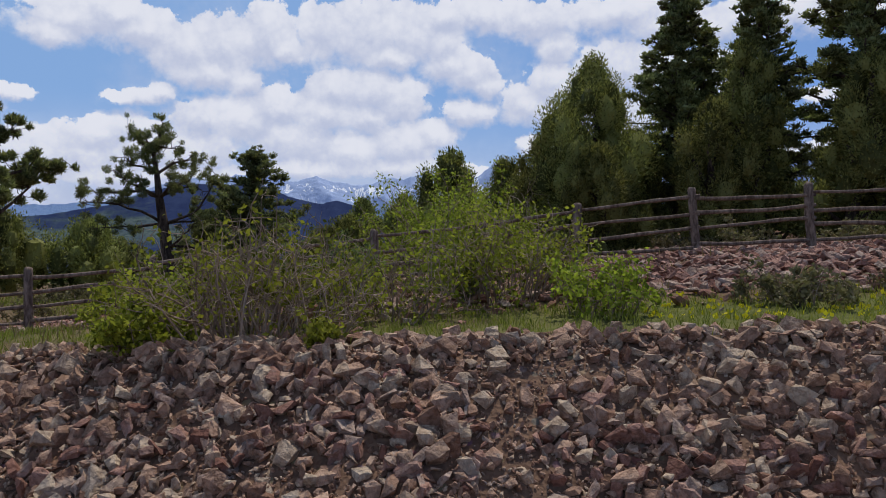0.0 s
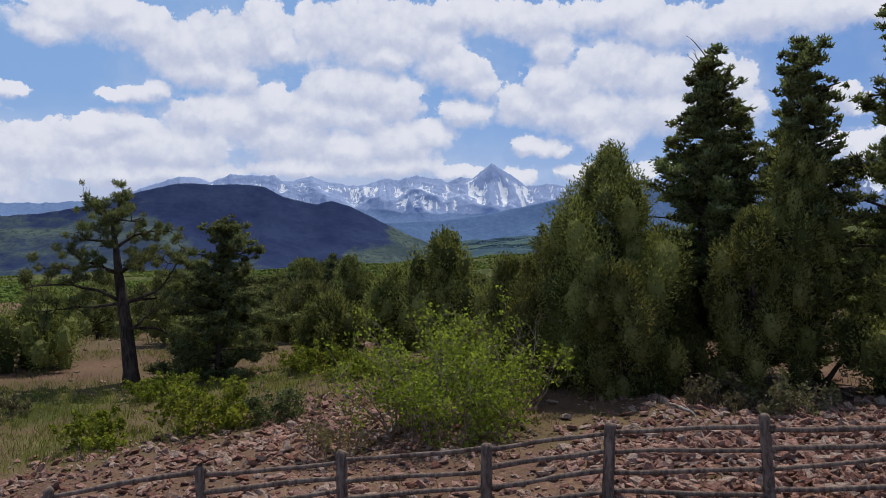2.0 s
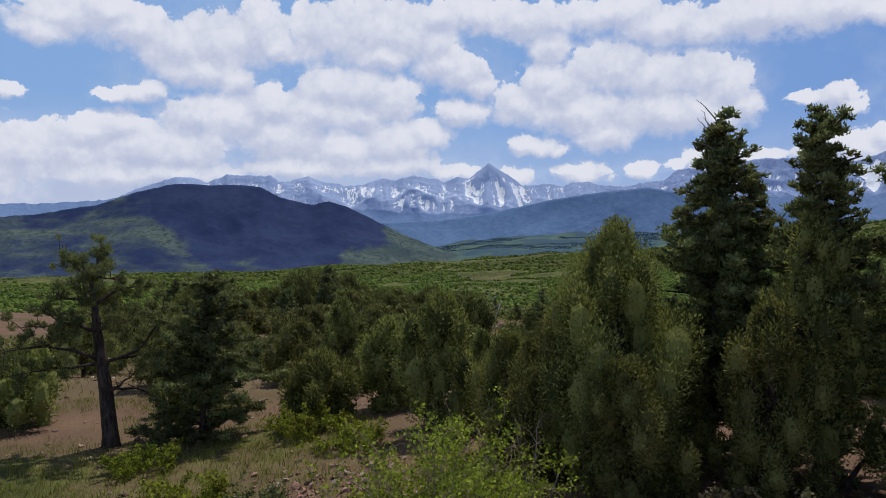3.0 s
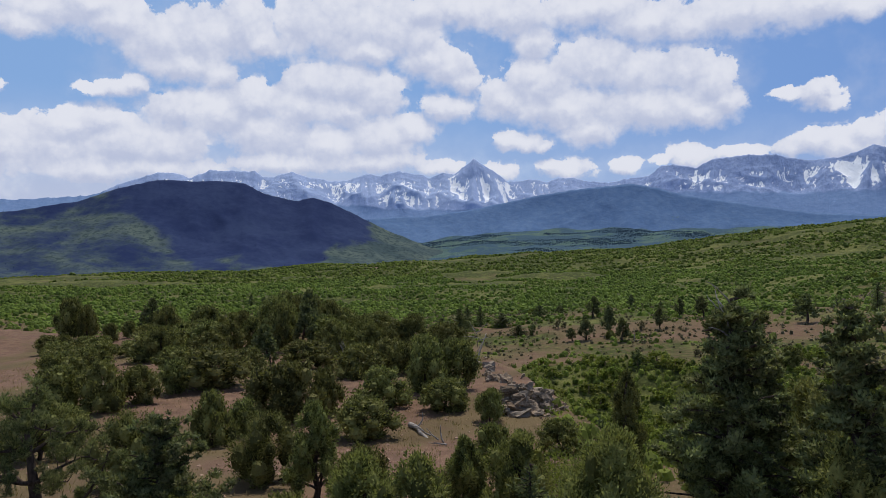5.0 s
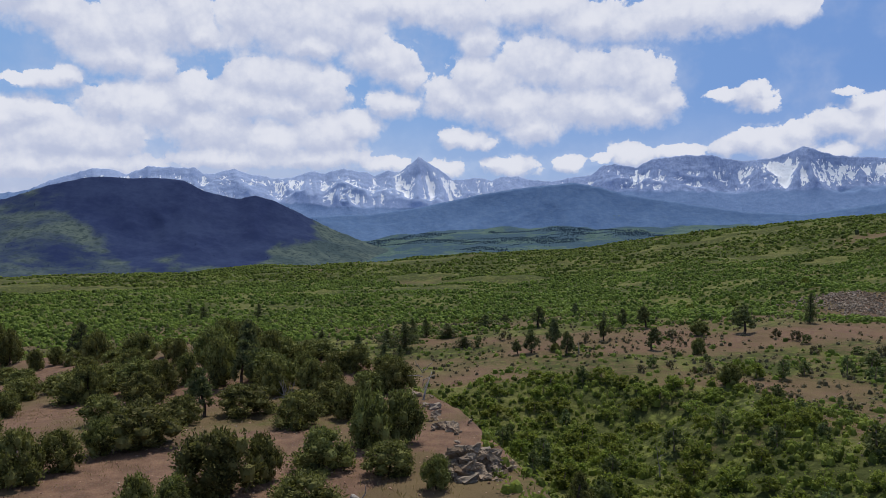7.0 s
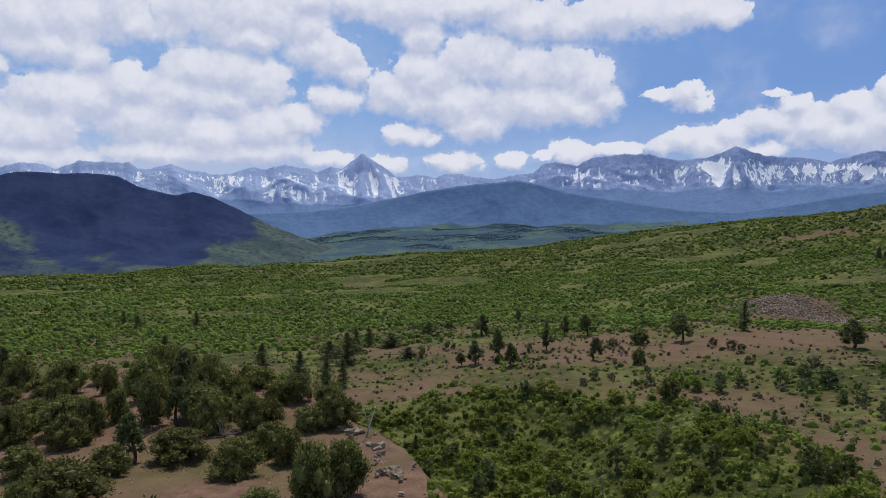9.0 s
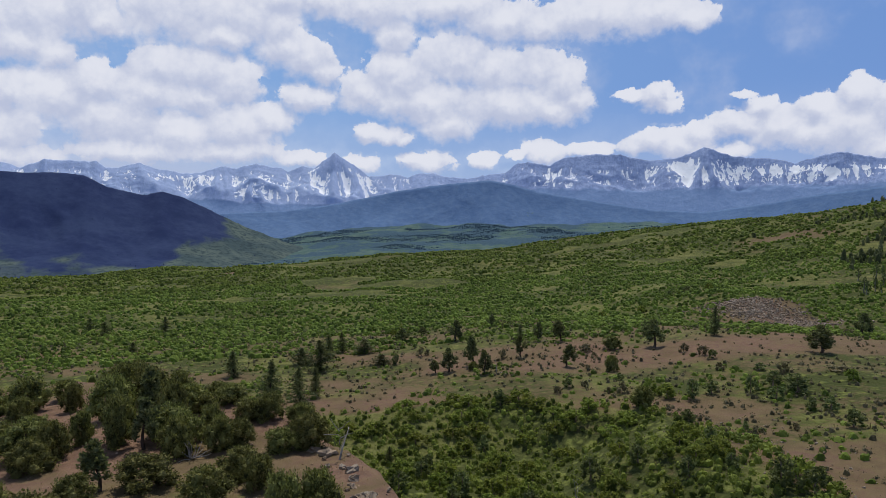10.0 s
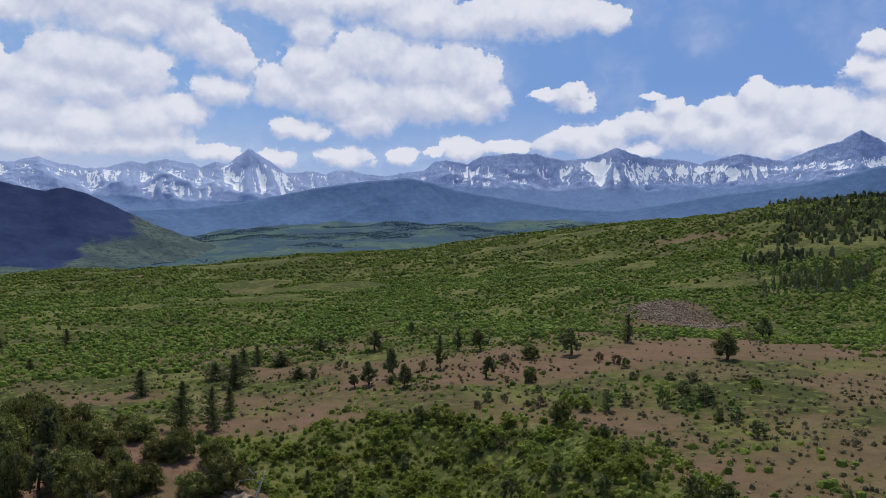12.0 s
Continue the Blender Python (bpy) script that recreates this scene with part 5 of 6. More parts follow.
def outcrop(name, label, seed, rows):
    """A ledge of big weathered blocks; rows of x, y, size and height above the soil."""
    rng = rng_of(seed)
    ob = thing(name, label, "rock", at_ground(rows[0][0], rows[0][1]))
    base = np.array(ob.matrix_world.translation)
    for k, (x, y, size, up) in enumerate(rows):
        v, f = arrays_of(BLOCKS[int(rng.integers(0, len(BLOCKS)))])
        v = v @ np.array(Euler((rng.normal() * 0.2, rng.normal() * 0.2, rng.uniform(0, 6.3))).to_matrix()).T
        v = v * size * (1.15, 0.95, 1.0)
        bm = bmesh.new()
        vs = [bm.verts.new(p) for p in v]
        for t in f:
            bm.faces.new([vs[i] for i in t])
        bmesh.ops.subdivide_edges(bm, edges=bm.edges, cuts=2, use_grid_fill=True)
        for q in bm.verts:
            d = noise.noise(q.co * 2.6 + Vector((k, 0, 0))) * 0.30 * size + noise.noise(q.co * 7.0) * 0.12 * size
            q.co += q.co.normalized() * d
        me = bpy.data.meshes.new("block")
        bm.to_mesh(me)
        bm.free()
        me.materials.append(M["ledge"])
        piece = part("block", me, ob)
        piece.location = Vector((x, y, float(ground_z(x, y)) + up)) - Vector(base)
    return ob


rng = rng_of(77)
CRAG = []
for k in range(70):
    u, side = rng.random(), rng.normal()
    high = max(0.0, 1 - ((u - 0.45) / 0.5) ** 2) * math.exp(-side * side * 0.5)
    CRAG.append((2.2 + 6.6 * u, 83.5 + 2.5 * u + 1.7 * side, 0.7 + 1.4 * rng.random(), -0.3 + 3.2 * high * rng.random() ** 0.6))
outcrop("rock_outcrop", "jagged grey-brown rock outcrop at the edge of the bench", 5, CRAG)
outcrop("rock_ledge", "broken rock ledge where the bench drops to the ravine", 6,
        [(5.5 - 8.5 * u + 1.6 * rng.normal(), 100 + 30 * u + 3.0 * rng.normal(), 0.6 + 1.5 * rng.random() ** 2, 0.05 + 0.3 * rng.random()) for u in np.linspace(0, 1, 26) ** 1.3])
outcrop("rock_outcrop", "low mossy rock ledge shaded by firs", 7,
        [(9.5 + 3.6 * u, 36 + 0.8 * rng.normal(), 0.7 + 0.7 * rng.random(), 0.1) for u in np.linspace(0, 1, 10)])


# ---- trees of the bench, the ravine, the plateau and the plain ----
def plant(name, label, category, shapes, mats, x, y, h, w, group="", parts=("trunk", "crown")):
    """A plant from ready meshes of unit height and width; they are shared by all that use them."""
    k = int(abs(x * 13 + y * 7)) % len(shapes)
    ob = thing(name, label, category, Matrix.Translation(at_ground(x, y, 0.05)) @ Matrix.Rotation(x * 2.7 + y, 4, "Z") @ Matrix.Diagonal((w, w, h, 1)), group)
    for part_name, me in zip(parts, shapes[k]):
        part(part_name, me, ob)
    return ob


def unit_shapes(make, seeds, mats, size):
    """Meshes of a kind of plant, scaled to one metre in height and width."""
    made = []
    for seed in seeds:
        out = []
        for soup, mat in zip(make(seed), mats):
            for v in soup.v:
                v /= np.array([size[1], size[1], size[0]])
            out.append(soup.mesh("foliage" if mat not in ("bark", "twig") else "wood", M[mat]))
        made.append(out)
    return made


JUNIPERS = unit_shapes(lambda s: juniper(s, 4.6, 5.2, 5200, 0.27, 0.0 if s % 3 else 0.10, 2.6, 42, 0.95), range(301, 308), ("bark", "juniper"), (4.6, 5.2))
PINES = unit_shapes(lambda s: juniper(s, 8.0, 5.4, 1500, 0.5, 0.24, 1.5, 22), range(321, 325), ("bark", "spruce"), (8.0, 5.4))
SPIRES = unit_shapes(lambda s: fir(s, 9.0, 4.2, 2600, 0.45, 0.06, 0.1, False, False), range(331, 334), ("bark", "spruce"), (9.0, 4.2))
OAKS = unit_shapes(lambda s: juniper(s, 3.0, 4.0, 700, 0.36, 0.0, 3.0, 16), range(341, 346), ("twig", "thicket"), (3.0, 4.0))
WILLOWS = unit_shapes(lambda s: juniper(s, 4.2, 3.6, 620, 0.40, 0.04, 2.4, 16), range(351, 355), ("twig", "willow"), (4.2, 3.6))
BRUSH = unit_shapes(lambda s: juniper(s, 2.0, 3.0, 300, 0.32, 0.0, 3.0, 11), range(361, 364), ("twig", "sage"), (2.0, 3.0))

BENCH_FRONT = [
    (-35.5, 92.7, 4.2, 3.6), (-32.1, 96.3, 5.0, 8.1), (-42.7, 109.7, 4.0, 5.8), (-37.3, 87.4, 4.2, 4.3), (-39.4, 83.1, 5.4, 5.0), (-44.0, 82.9, 4.9, 5.2),
    (-35.5, 69.4, 3.6, 4.0), (-19.3, 80.1, 6.0, 6.9), (-15.5, 83.4, 4.8, 3.4), (-24.8, 115.1, 4.2, 7.8), (-15.8, 106.3, 4.8, 6.2), (-10.2, 86.9, 4.5, 5.6),
    (-3.0, 84.0, 3.5, 5.0), (-5.8, 95.4, 6.7, 5.2), (-2.2, 96.9, 6.3, 5.0), (1.5, 79.6, 3.3, 2.6), (-10.1, 111.6, 4.7, 4.2), (-31.9, 108.7, 3.8, 4.8),
    (-22.9, 70.4, 4.8, 3.6), (-21.6, 75.3, 3.4, 3.4), (-9.8, 73.8, 3.8, 5.6), (-12.8, 116.7, 4.3, 6.4), (-51.0, 95.0, 4.6, 6.0),
]
BENCH_MIDDLE = [
    (-67.3, 123.4, 4.3, 6.8), (-63.2, 123.2, 4.0, 4.2), (-70.7, 142.2, 3.9, 6.2), (-56.8, 134.5, 5.2, 10.2), (-33.8, 134.3, 8.2, 5.3), (-29.6, 133.2, 8.6, 4.4),
    (-24.1, 129.7, 6.0, 5.3), (-17.8, 131.6, 5.6, 4.9), (-15.2, 133.8, 4.4, 4.3), (-46.9, 132.8, 6.0, 7.4), (-41.9, 130.9, 5.6, 4.9), (-39.7, 136.0, 5.3, 3.6),
    (-20.4, 139.4, 5.4, 4.2), (-23.9, 134.7, 5.3, 6.0), (-53.4, 130.2, 6.2, 5.7), (-53.4, 139.8, 4.4, 6.0), (-43.3, 125.3, 4.8, 6.3), (-23.7, 153.5, 3.8, 4.6),
]
BENCH_BACK = [
    (-90.4, 184.1, 4.8, 3.6), (-109.0, 198.6, 11.4, 7.4), (-104.2, 198.0, 8.9, 5.3), (-84.0, 192.6, 9.6, 5.3), (-76.3, 184.1, 7.5, 5.9), (-100.3, 181.2, 3.6, 3.9),
    (-99.8, 173.3, 4.5, 5.9), (-88.3, 189.7, 4.5, 3.7), (-61.1, 171.2, 7.0, 7.6), (-51.3, 166.3, 5.4, 4.0), (-39.4, 151.7, 8.0, 8.1), (-34.0, 153.6, 9.4, 4.3),
    (-28.3, 148.1, 7.6, 4.9), (-84.3, 199.0, 5.0, 7.2),
]
BENCH_END = [
    (-42.0, 166.3, 8.6, 7.0), (-36.6, 163.8, 8.0, 6.9), (-33.0, 173.7, 4.8, 6.1), (-26.9, 155.5, 5.3, 7.5), (-26.8, 138.4, 5.7, 8.0), (-43.4, 184.8, 5.8, 6.5),
    (-15.3, 147.6, 3.7, 5.1), (-12.0, 147.4, 5.0, 5.1), (-6.0, 143.5, 4.4, 5.2), (-4.2, 129.5, 5.6, 6.0), (-8.5, 128.4, 3.8, 5.2), (-47.3, 181.7, 5.7, 6.4),
    (-20.0, 160.0, 4.0, 6.0), (-24.0, 171.0, 4.0, 5.0),
]
rng = rng_of(44)
BENCH = BENCH_FRONT + BENCH_MIDDLE + BENCH_BACK + BENCH_END
while len(BENCH) < 84:
    x, y = float(rng.uniform(-95, -12)), float(rng.uniform(138, 192))
    wild = float(fbm(x * 0.05, y * 0.05, 2, 19))
    if y > bench_edge(x) - 3 or wild < 0.36 or any((x - q[0]) ** 2 + (y - q[1]) ** 2 < 26 for q in BENCH):
        continue
    BENCH.append((x, y, float(rng.uniform(3.0, 5.2)), float(rng.uniform(4.4, 6.8))))
for x, y, h, w in BENCH:
    if h > 1.75 * w:
        plant("pine", "tall dark pine among junipers on the bench", "tree", PINES, None, x, y, h, w * 1.3, "junipers on the bench")
        continue
    words = "tall dark juniper on the reddish bench" if h > 6 else "low round juniper on bare reddish soil" if w > h * 1.2 else "bushy olive-green juniper on reddish soil"
    plant("juniper", words, "tree", JUNIPERS, None, x, y, h * 1.02, w * 1.06, "junipers on the bench")
for x, y, h, w in [(1.2, 60.0, 3.2, 3.0), (7.0, 67.0, 3.0, 3.8)]:
    plant("juniper", "bushy juniper beside a fallen log", "tree", JUNIPERS, None, x, y, h, w, "junipers on the bench")
plant("pine", "pine with a bare trunk on the open bench", "tree", PINES, None, *(-30.6, 114.4, 7.0, 5.0), "junipers on the bench")
VALLEY_EDGE = [
    (-20.5, 249.0, 15.2, 6.6), (-11.0, 246.0, 13.4, 4.4), (-6.8, 260.9, 10.0, 4.2), (-6.2, 305.8, 12.7, 8.6), (-38.8, 302.0, 10.1, 6.6),
    (-3.1, 333.4, 10.4, 6.0), (3.2, 345.6, 9.3, 4.1), (12.8, 341.7, 6.7, 8.7), (-13.7, 323.5, 7.2, 9.6), (-91.4, 362.0, 5.2, 4.7),
    (-120.5, 417.8, 7.6, 5.4), (-135.3, 442.1, 8.0, 4.8), (-94.1, 436.6, 8.9, 5.1), (19.0, 309.6, 4.2, 7.0),
]
for x, y, h, w in VALLEY_EDGE:
    plant("fir", "dark conical fir at the foot of the bench" if h > 8 else "small dark fir on the scrubby plain", "tree", SPIRES, None, x, y, h, max(w * 1.15, 0.48 * h), "firs below the bench")
PLATEAU = [
    (42.1, 278.2, 8.8, 6.3), (36.9, 278.9, 5.0, 4.2), (51.7, 283.6, 11.6, 6.0), (52.7, 266.3, 8.5, 5.7), (72.1, 289.9, 8.4, 4.9),
    (83.6, 267.5, 8.2, 5.8), (124.8, 284.2, 11.2, 9.4), (156.5, 294.2, 12.2, 5.1), (175.0, 252.5, 10.6, 10.6), (239.4, 313.4, 10.8, 8.8),
    (97.2, 316.6, 9.3, 6.4), (82.0, 327.5, 7.1, 3.5), (87.7, 320.4, 8.4, 4.5), (54.4, 341.6, 9.9, 6.8), (80.9, 380.8, 6.5, 4.1),
    (32.0, 362.3, 7.1, 6.6), (133.3, 311.9, 6.4, 2.5), (43.6, 378.1, 4.3, 5.8),
]
for x, y, h, w in PLATEAU:
    if w < 0.5 * h and h > 6:
        plant("fir", "slim dark fir on the dry plateau", "tree", SPIRES, None, x, y, h, w * 1.15, "trees on the plateau")
    else:
        plant("pine", "young pine with a short trunk on dry reddish grassland", "tree", PINES, None, x, y, h, w * 1.15, "trees on the plateau")
for x, y, h, w in [(95.0, 253.7, 5.1, 4.7), (84.0, 203.8, 5.6, 6.6), (109.8, 290.8, 5.0, 6.8), (50.3, 276.1, 2.9, 3.8)]:
    plant("juniper", "small round dark juniper on the dry plateau", "tree", JUNIPERS, None, x, y, h * 1.1, w, "junipers on the plateau")
PLATEAU_BRUSH = [
    (102.8, 211.2, 5.6, 4.9), (110.6, 214.4, 4.0, 4.7), (96.6, 214.5, 4.3, 6.6), (93.9, 220.0, 4.4, 4.1), (120.3, 209.7, 5.6, 4.0),
    (128.4, 211.3, 5.0, 6.7), (130.5, 202.6, 5.4, 9.6), (122.2, 200.4, 3.8, 5.7), (124.6, 188.3, 3.6, 3.6), (128.7, 186.3, 3.8, 5.3),
    (123.2, 171.1, 4.6, 5.4), (110.5, 174.8, 1.9, 2.7), (99.1, 177.7, 2.8, 2.5), (101.0, 176.0, 1.9, 3.0), (127.1, 238.7, 2.6, 4.5),
    (139.3, 222.2, 3.5, 4.9), (135.7, 230.0, 2.5, 4.7), (150.5, 205.9, 3.6, 4.9), (155.1, 216.5, 2.1, 8.7), (88.4, 258.6, 2.0, 4.0),
    (72.9, 233.5, 3.2, 3.9), (67.7, 228.8, 2.4, 3.5),
]
FAR_BRUSH = [
    (86.1, 222.8, 3.4, 4.8), (82.6, 225.0, 2.1, 2.4), (91.3, 237.6, 2.6, 2.9), (77.9, 231.9, 2.5, 2.5), (132.1, 259.2, 3.7, 4.5),
    (129.6, 269.1, 3.4, 4.2), (132.5, 253.9, 3.2, 4.4), (99.0, 291.0, 3.6, 5.9), (98.0, 278.7, 2.6, 3.5), (35.9, 314.6, 3.8, 5.7),
    (24.5, 306.5, 4.6, 3.7), (65.2, 289.7, 3.5, 4.4), (232.1, 313.0, 3.1, 5.1), (291.1, 371.5, 4.3, 6.2), (228.4, 483.1, 3.1, 4.7),
    (184.6, 456.0, 2.2, 2.9), (160.3, 432.1, 3.4, 4.8), (192.3, 447.6, 4.3, 7.1), (240.9, 483.4, 3.9, 5.5), (255.3, 479.5, 4.7, 6.2),
    (29.8, 385.9, 2.9, 4.1),
]
for k, (x, y, h, w) in enumerate(PLATEAU_BRUSH + FAR_BRUSH):
    if k in (0, 1, 5, 6, 7, 8, 9, 10) or k % 4 == 0:
        plant("shrub", "grey-green willow bush on the dry plateau", "bush", WILLOWS, None, x, y, h, w, "bushes on the plateau", ("stem", "foliage"))
    elif k in (2, 3, 4, 17) or k > 36:
        plant("shrub", "fresh green oak bush on the dry plateau", "bush", OAKS, None, x, y, h, w, "bushes on the plateau", ("stem", "foliage"))
    else:
        plant("shrub", "low grey brush on the dry plateau", "bush", BRUSH, None, x, y, h, w, "brush on the plateau", ("stem", "foliage"))
# thickets that fill the ravine
rng = rng_of(99)
placed = []
while len(placed) < 170:
    x, y = rng.uniform(-30, 96), rng.uniform(70, 246)
    z, depth = float(ground_z(x, y)), y - float(bench_edge(x))
    if z > -22.0 or depth < 10 or z < -40 or y > 232 - 0.8 * max(0, x - 45) + 4 or x > 90:
        continue
    if any((x - a) ** 2 + (y - b) ** 2 < 24 for a, b in placed):
        continue
    placed.append((x, y))
    big = rng.uniform(0.75, 1.35)
    steep = y > 205 - 0.8 * max(0, x - 45)
    if rng.random() < (0.12 if steep else 0.45):
        plant("shrub", "tall grey-green willow thicket in the ravine", "bush", WILLOWS, None, x, y, 4.6 * big, 4.6 * big, "thickets in the ravine", ("stem", "foliage"))
    else:
        plant("shrub", "dense green oak thicket in the ravine", "bush", OAKS, None, x, y, (2.6 if steep else 3.4) * big, 6.2 * big, "thickets in the ravine", ("stem", "foliage"))
for x, y, h in [(46, 118, 6.0), (60, 132, 5.0), (27, 140, 5.5), (-2, 190, 7.0), (14, 205, 5.0)]:
    plant("fir", "dark young fir among ravine thickets", "tree", SPIRES, None, x, y, h, 0.5 * h, "firs in the ravine")


# ---- countless small plants ----
def tufts(name, label, category, seed, spots, per, height, spread, mat, slim=0.12):
    """Grass tufts, each of a few thin blades, as one mesh."""
    rng = rng_of(seed)
    spots = np.repeat(np.asarray(spots, float), per, 0)
    k = len(spots)
    p = spots + rng.normal(size=(k, 2)) * spread
    z = ground_z(p[:, 0], p[:, 1])
    way = rng.normal(size=(k, 3)) * 0.35 + (0, 0, 1)
    tall = height * rng.uniform(0.5, 1.2, k)
    s = Soup()
    s.leaves(np.stack([p[:, 0], p[:, 1], z + tall * 0.42], 1), way * 1.0, height, height * slim, rng)
    return tagged(new(name, s.mesh(name, M[mat])), label, category, kind="stuff")


rng = rng_of(55)


def area(count, x0, x1, y0, y1, where):
    x, y = rng.uniform(x0, x1, count), rng.uniform(y0, y1, count)
    ok = where(x, y) > rng.random(count)
    return np.stack([x[ok], y[ok]], 1)


tufts("grass", "bright green grass strip along the top of the rubble", "grass", 61,
      area(3200, -8, 10, 7.7, 11.8, lambda x, y: smooth(7.7, 8.1, y) * (1 - smooth(10.4, 11.8, y)) * (0.35 + 0.8 * fbm(x, y, 3, 4))), 6, 0.15, 0.06, "blade", 0.07)
tufts("dry_grass", "straw-coloured grass growing between shrubs and stones", "grass", 62,
      area(5200, -26, 12, 9, 46, lambda x, y: 0.9 * smooth(0.45, 0.62, fbm(x * 0.25, y * 0.25, 3, 14)) * (1 - 0.8 * np.clip(stony(x, y), 0, 1))), 6, 0.30, 0.14, "straw", 0.06)
tufts("meadow_grass", "green grass on the slope below the pines", "grass", 63,
      area(5200, -24, 2, 20, 46, lambda x, y: smooth(0.3, 0.6, green_cover(x, y))), 6, 0.30, 0.16, "blade", 0.08)
tufts("flowers", "small yellow wildflowers in the grass", "flower", 64, area(260, 2.0, 8.0, 9.0, 11.4, lambda x, y: 0.7 + 0 * x), 3, 0.07, 0.1, "petal", 0.8)
tufts("bench_grass", "sparse dry grass tufts over the reddish bench", "grass", 65,
      area(9000, -90, 10, 46, 160, lambda x, y: (y < bench_edge(x)) * (0.12 + 0.88 * smooth(0.45, 0.65, fbm(x * 0.08, y * 0.08, 3, 23)))), 4, 0.40, 0.35, "straw", 0.12)


def dome(seed):
    """A lumpy half-round bush shape, one metre in radius, open below."""
    rng = rng_of(seed)
    verts = [(0, 0, 1.0)]
    for ring, (r, z) in enumerate(((0.66, 0.74), (1.0, 0.05))):
        for k in range(6):
            a = (k + 0.5 * ring) * 2 * math.pi / 6
            q = rng.uniform(0.7, 1.25)
            verts.append((math.cos(a) * r * q, math.sin(a) * r * q, z * rng.uniform(0.7, 1.3) - 0.12 * ring))
    faces = [(0, 1 + k, 1 + (k + 1) % 6) for k in range(6)]
    for k in range(6):
        a, b, c, d = 1 + k, 1 + (k + 1) % 6, 7 + (k + 1) % 6, 7 + k
        faces += [(a, d, b), (b, d, c)]
    return np.array(verts), np.array(faces)


DOMES = [dome(600 + k) for k in range(9)]


def scrubland(name, label, seed, count, r0, r1, size, per, card, mat, where, core=1.0, slender=(0.5, 0.85), category="scrub"):
    """A sea of oak clumps over the rolling plain: lumpy bushes, roughened with leafy sprays."""
    rng = rng_of(seed)
    r = np.sqrt(rng.uniform(r0**2, r1**2, count))
    a = np.radians(rng.uniform(-40, 52, count))
    x, y = r * np.sin(a), r * np.cos(a)
    ok = where(x, y) > rng.random(count)
    x, y = x[ok], y[ok]
    z = ground_z(x, y)
    w = size * rng.uniform(0.35, 1.0, len(x)) ** 1.2
    tall = w * rng.uniform(*slender, len(x))
    verts, faces, n0 = [], [], 0
    for k in range(len(x)):
        v, f = DOMES[k % len(DOMES)]
        t = rng.uniform(0, 6.28)
        c, q = math.cos(t), math.sin(t)
        verts.append(np.stack([(v[:, 0] * c - v[:, 1] * q) * core * w[k] / 2 + x[k], (v[:, 0] * q + v[:, 1] * c) * core * w[k] / 2 + y[k], v[:, 2] * core * tall[k] + z[k]], 1))
        faces.append(f + n0)
        n0 += len(v)
    d = unit(rng, len(x) * per)
    d[:, 2] = np.abs(d[:, 2])
    X, Y, Z, W, T = (np.repeat(q, per) for q in (x, y, z, w, tall))
    R = rng.uniform(0.5 + 0.45 * core, 1.08, len(X))
    s = Soup()
    s.leaves(np.stack([X + d[:, 0] * W * 0.52 * R, Y + d[:, 1] * W * 0.52 * R, Z + d[:, 2] * T * 1.02 * R], 1), d + rng.normal(size=d.shape) * 0.6, card, card * 0.6, rng)
    quads = np.concatenate(s.f)
    cards = np.concatenate([quads[:, [0, 1, 2]], quads[:, [0, 2, 3]]]) + n0
    me = mesh_from(name, np.concatenate(verts + s.v), np.concatenate(faces + [cards]), M[mat])
    return tagged(new(name, me), label, category, kind="stuff")


def on_plain(x, y):
    bare = fbm(x * 0.006, y * 0.014, 3, 12)
    thick = fbm(x * 0.018, y * 0.04, 3, 52)
    return (green_cover(x, y) > 0.5) * (smooth(0.36, 0.46, thick) + 0.28) * (bare < 0.64)


def on_low_ground(x, y):
    green = green_cover(x, y)
    return (ground_z(x, y) < -20) * (y - bench_edge(x) > 12) * smooth(0.25, 0.6, green) * ((y > 236 - 0.8 * np.clip(x - 45, 0, 40)) | (x > 92)) * (0.12 + 0.95 * smooth(0.46, 0.56, fbm(x * 0.035, y * 0.06, 3, 29)))


scrubland("oak_scrub", "patchy oak scrub around the dry plateau", 70, 10500, 120, 430, 3.1, 10, 0.44, "scrub", on_low_ground, 0.85, (0.35, 0.62))
scrubland("oak_scrub", "dense green oak scrub covering the rolling plain", 71, 46000, 340, 780, 3.9, 2, 0.8, "scrub", on_plain, 0.95, (0.38, 0.66))
scrubland("oak_scrub", "distant green oak scrub on the rising plain", 72, 56000, 740, 1500, 5.8, 1, 1.3, "scrub", on_plain, 1.0, (0.34, 0.6))


def on_slopes(x, y):
    """The sides and floor of the ravine."""
    edge = np.maximum(y - bench_edge(x), 0.9 * (x - 26)) + 9 * (fbm(x * 0.12, y * 0.12, 3, 61) - 0.5)
    low = (y < 238 - 0.8 * np.clip(x - 45, 0, 40)) & (x < 92 + 6 * np.sin(y * 0.05))
    east = (x > 5.5) & (y > 50) & (y < 100) & (x > 9 - 0.05 * (y - 50))
    return ((edge > 0.5) | east) * low * (0.62 + 0.6 * fbm(x * 0.09, y * 0.09, 3, 64))


def on_plateau(x, y):
    open_soil = (np.hypot(x, y) < 430) * (np.maximum(y - 238 + 0.8 * np.clip(x - 45, 0, 40), np.minimum(x - 88, y - 40)) > 0) * (y > bench_edge(x) + 20)
    return open_soil * (0.22 + 0.75 * smooth(95, 125, x) * smooth(235, 185, y) + 0.62 * smooth(0.42, 0.62, fbm(x * 0.03, y * 0.05, 3, 37)))


scrubland("undergrowth", "dense leafy oak and willow brush covering the ravine", 73, 14500, 44, 262, 3.0, 18, 0.38, "thicket", on_slopes, 0.68)
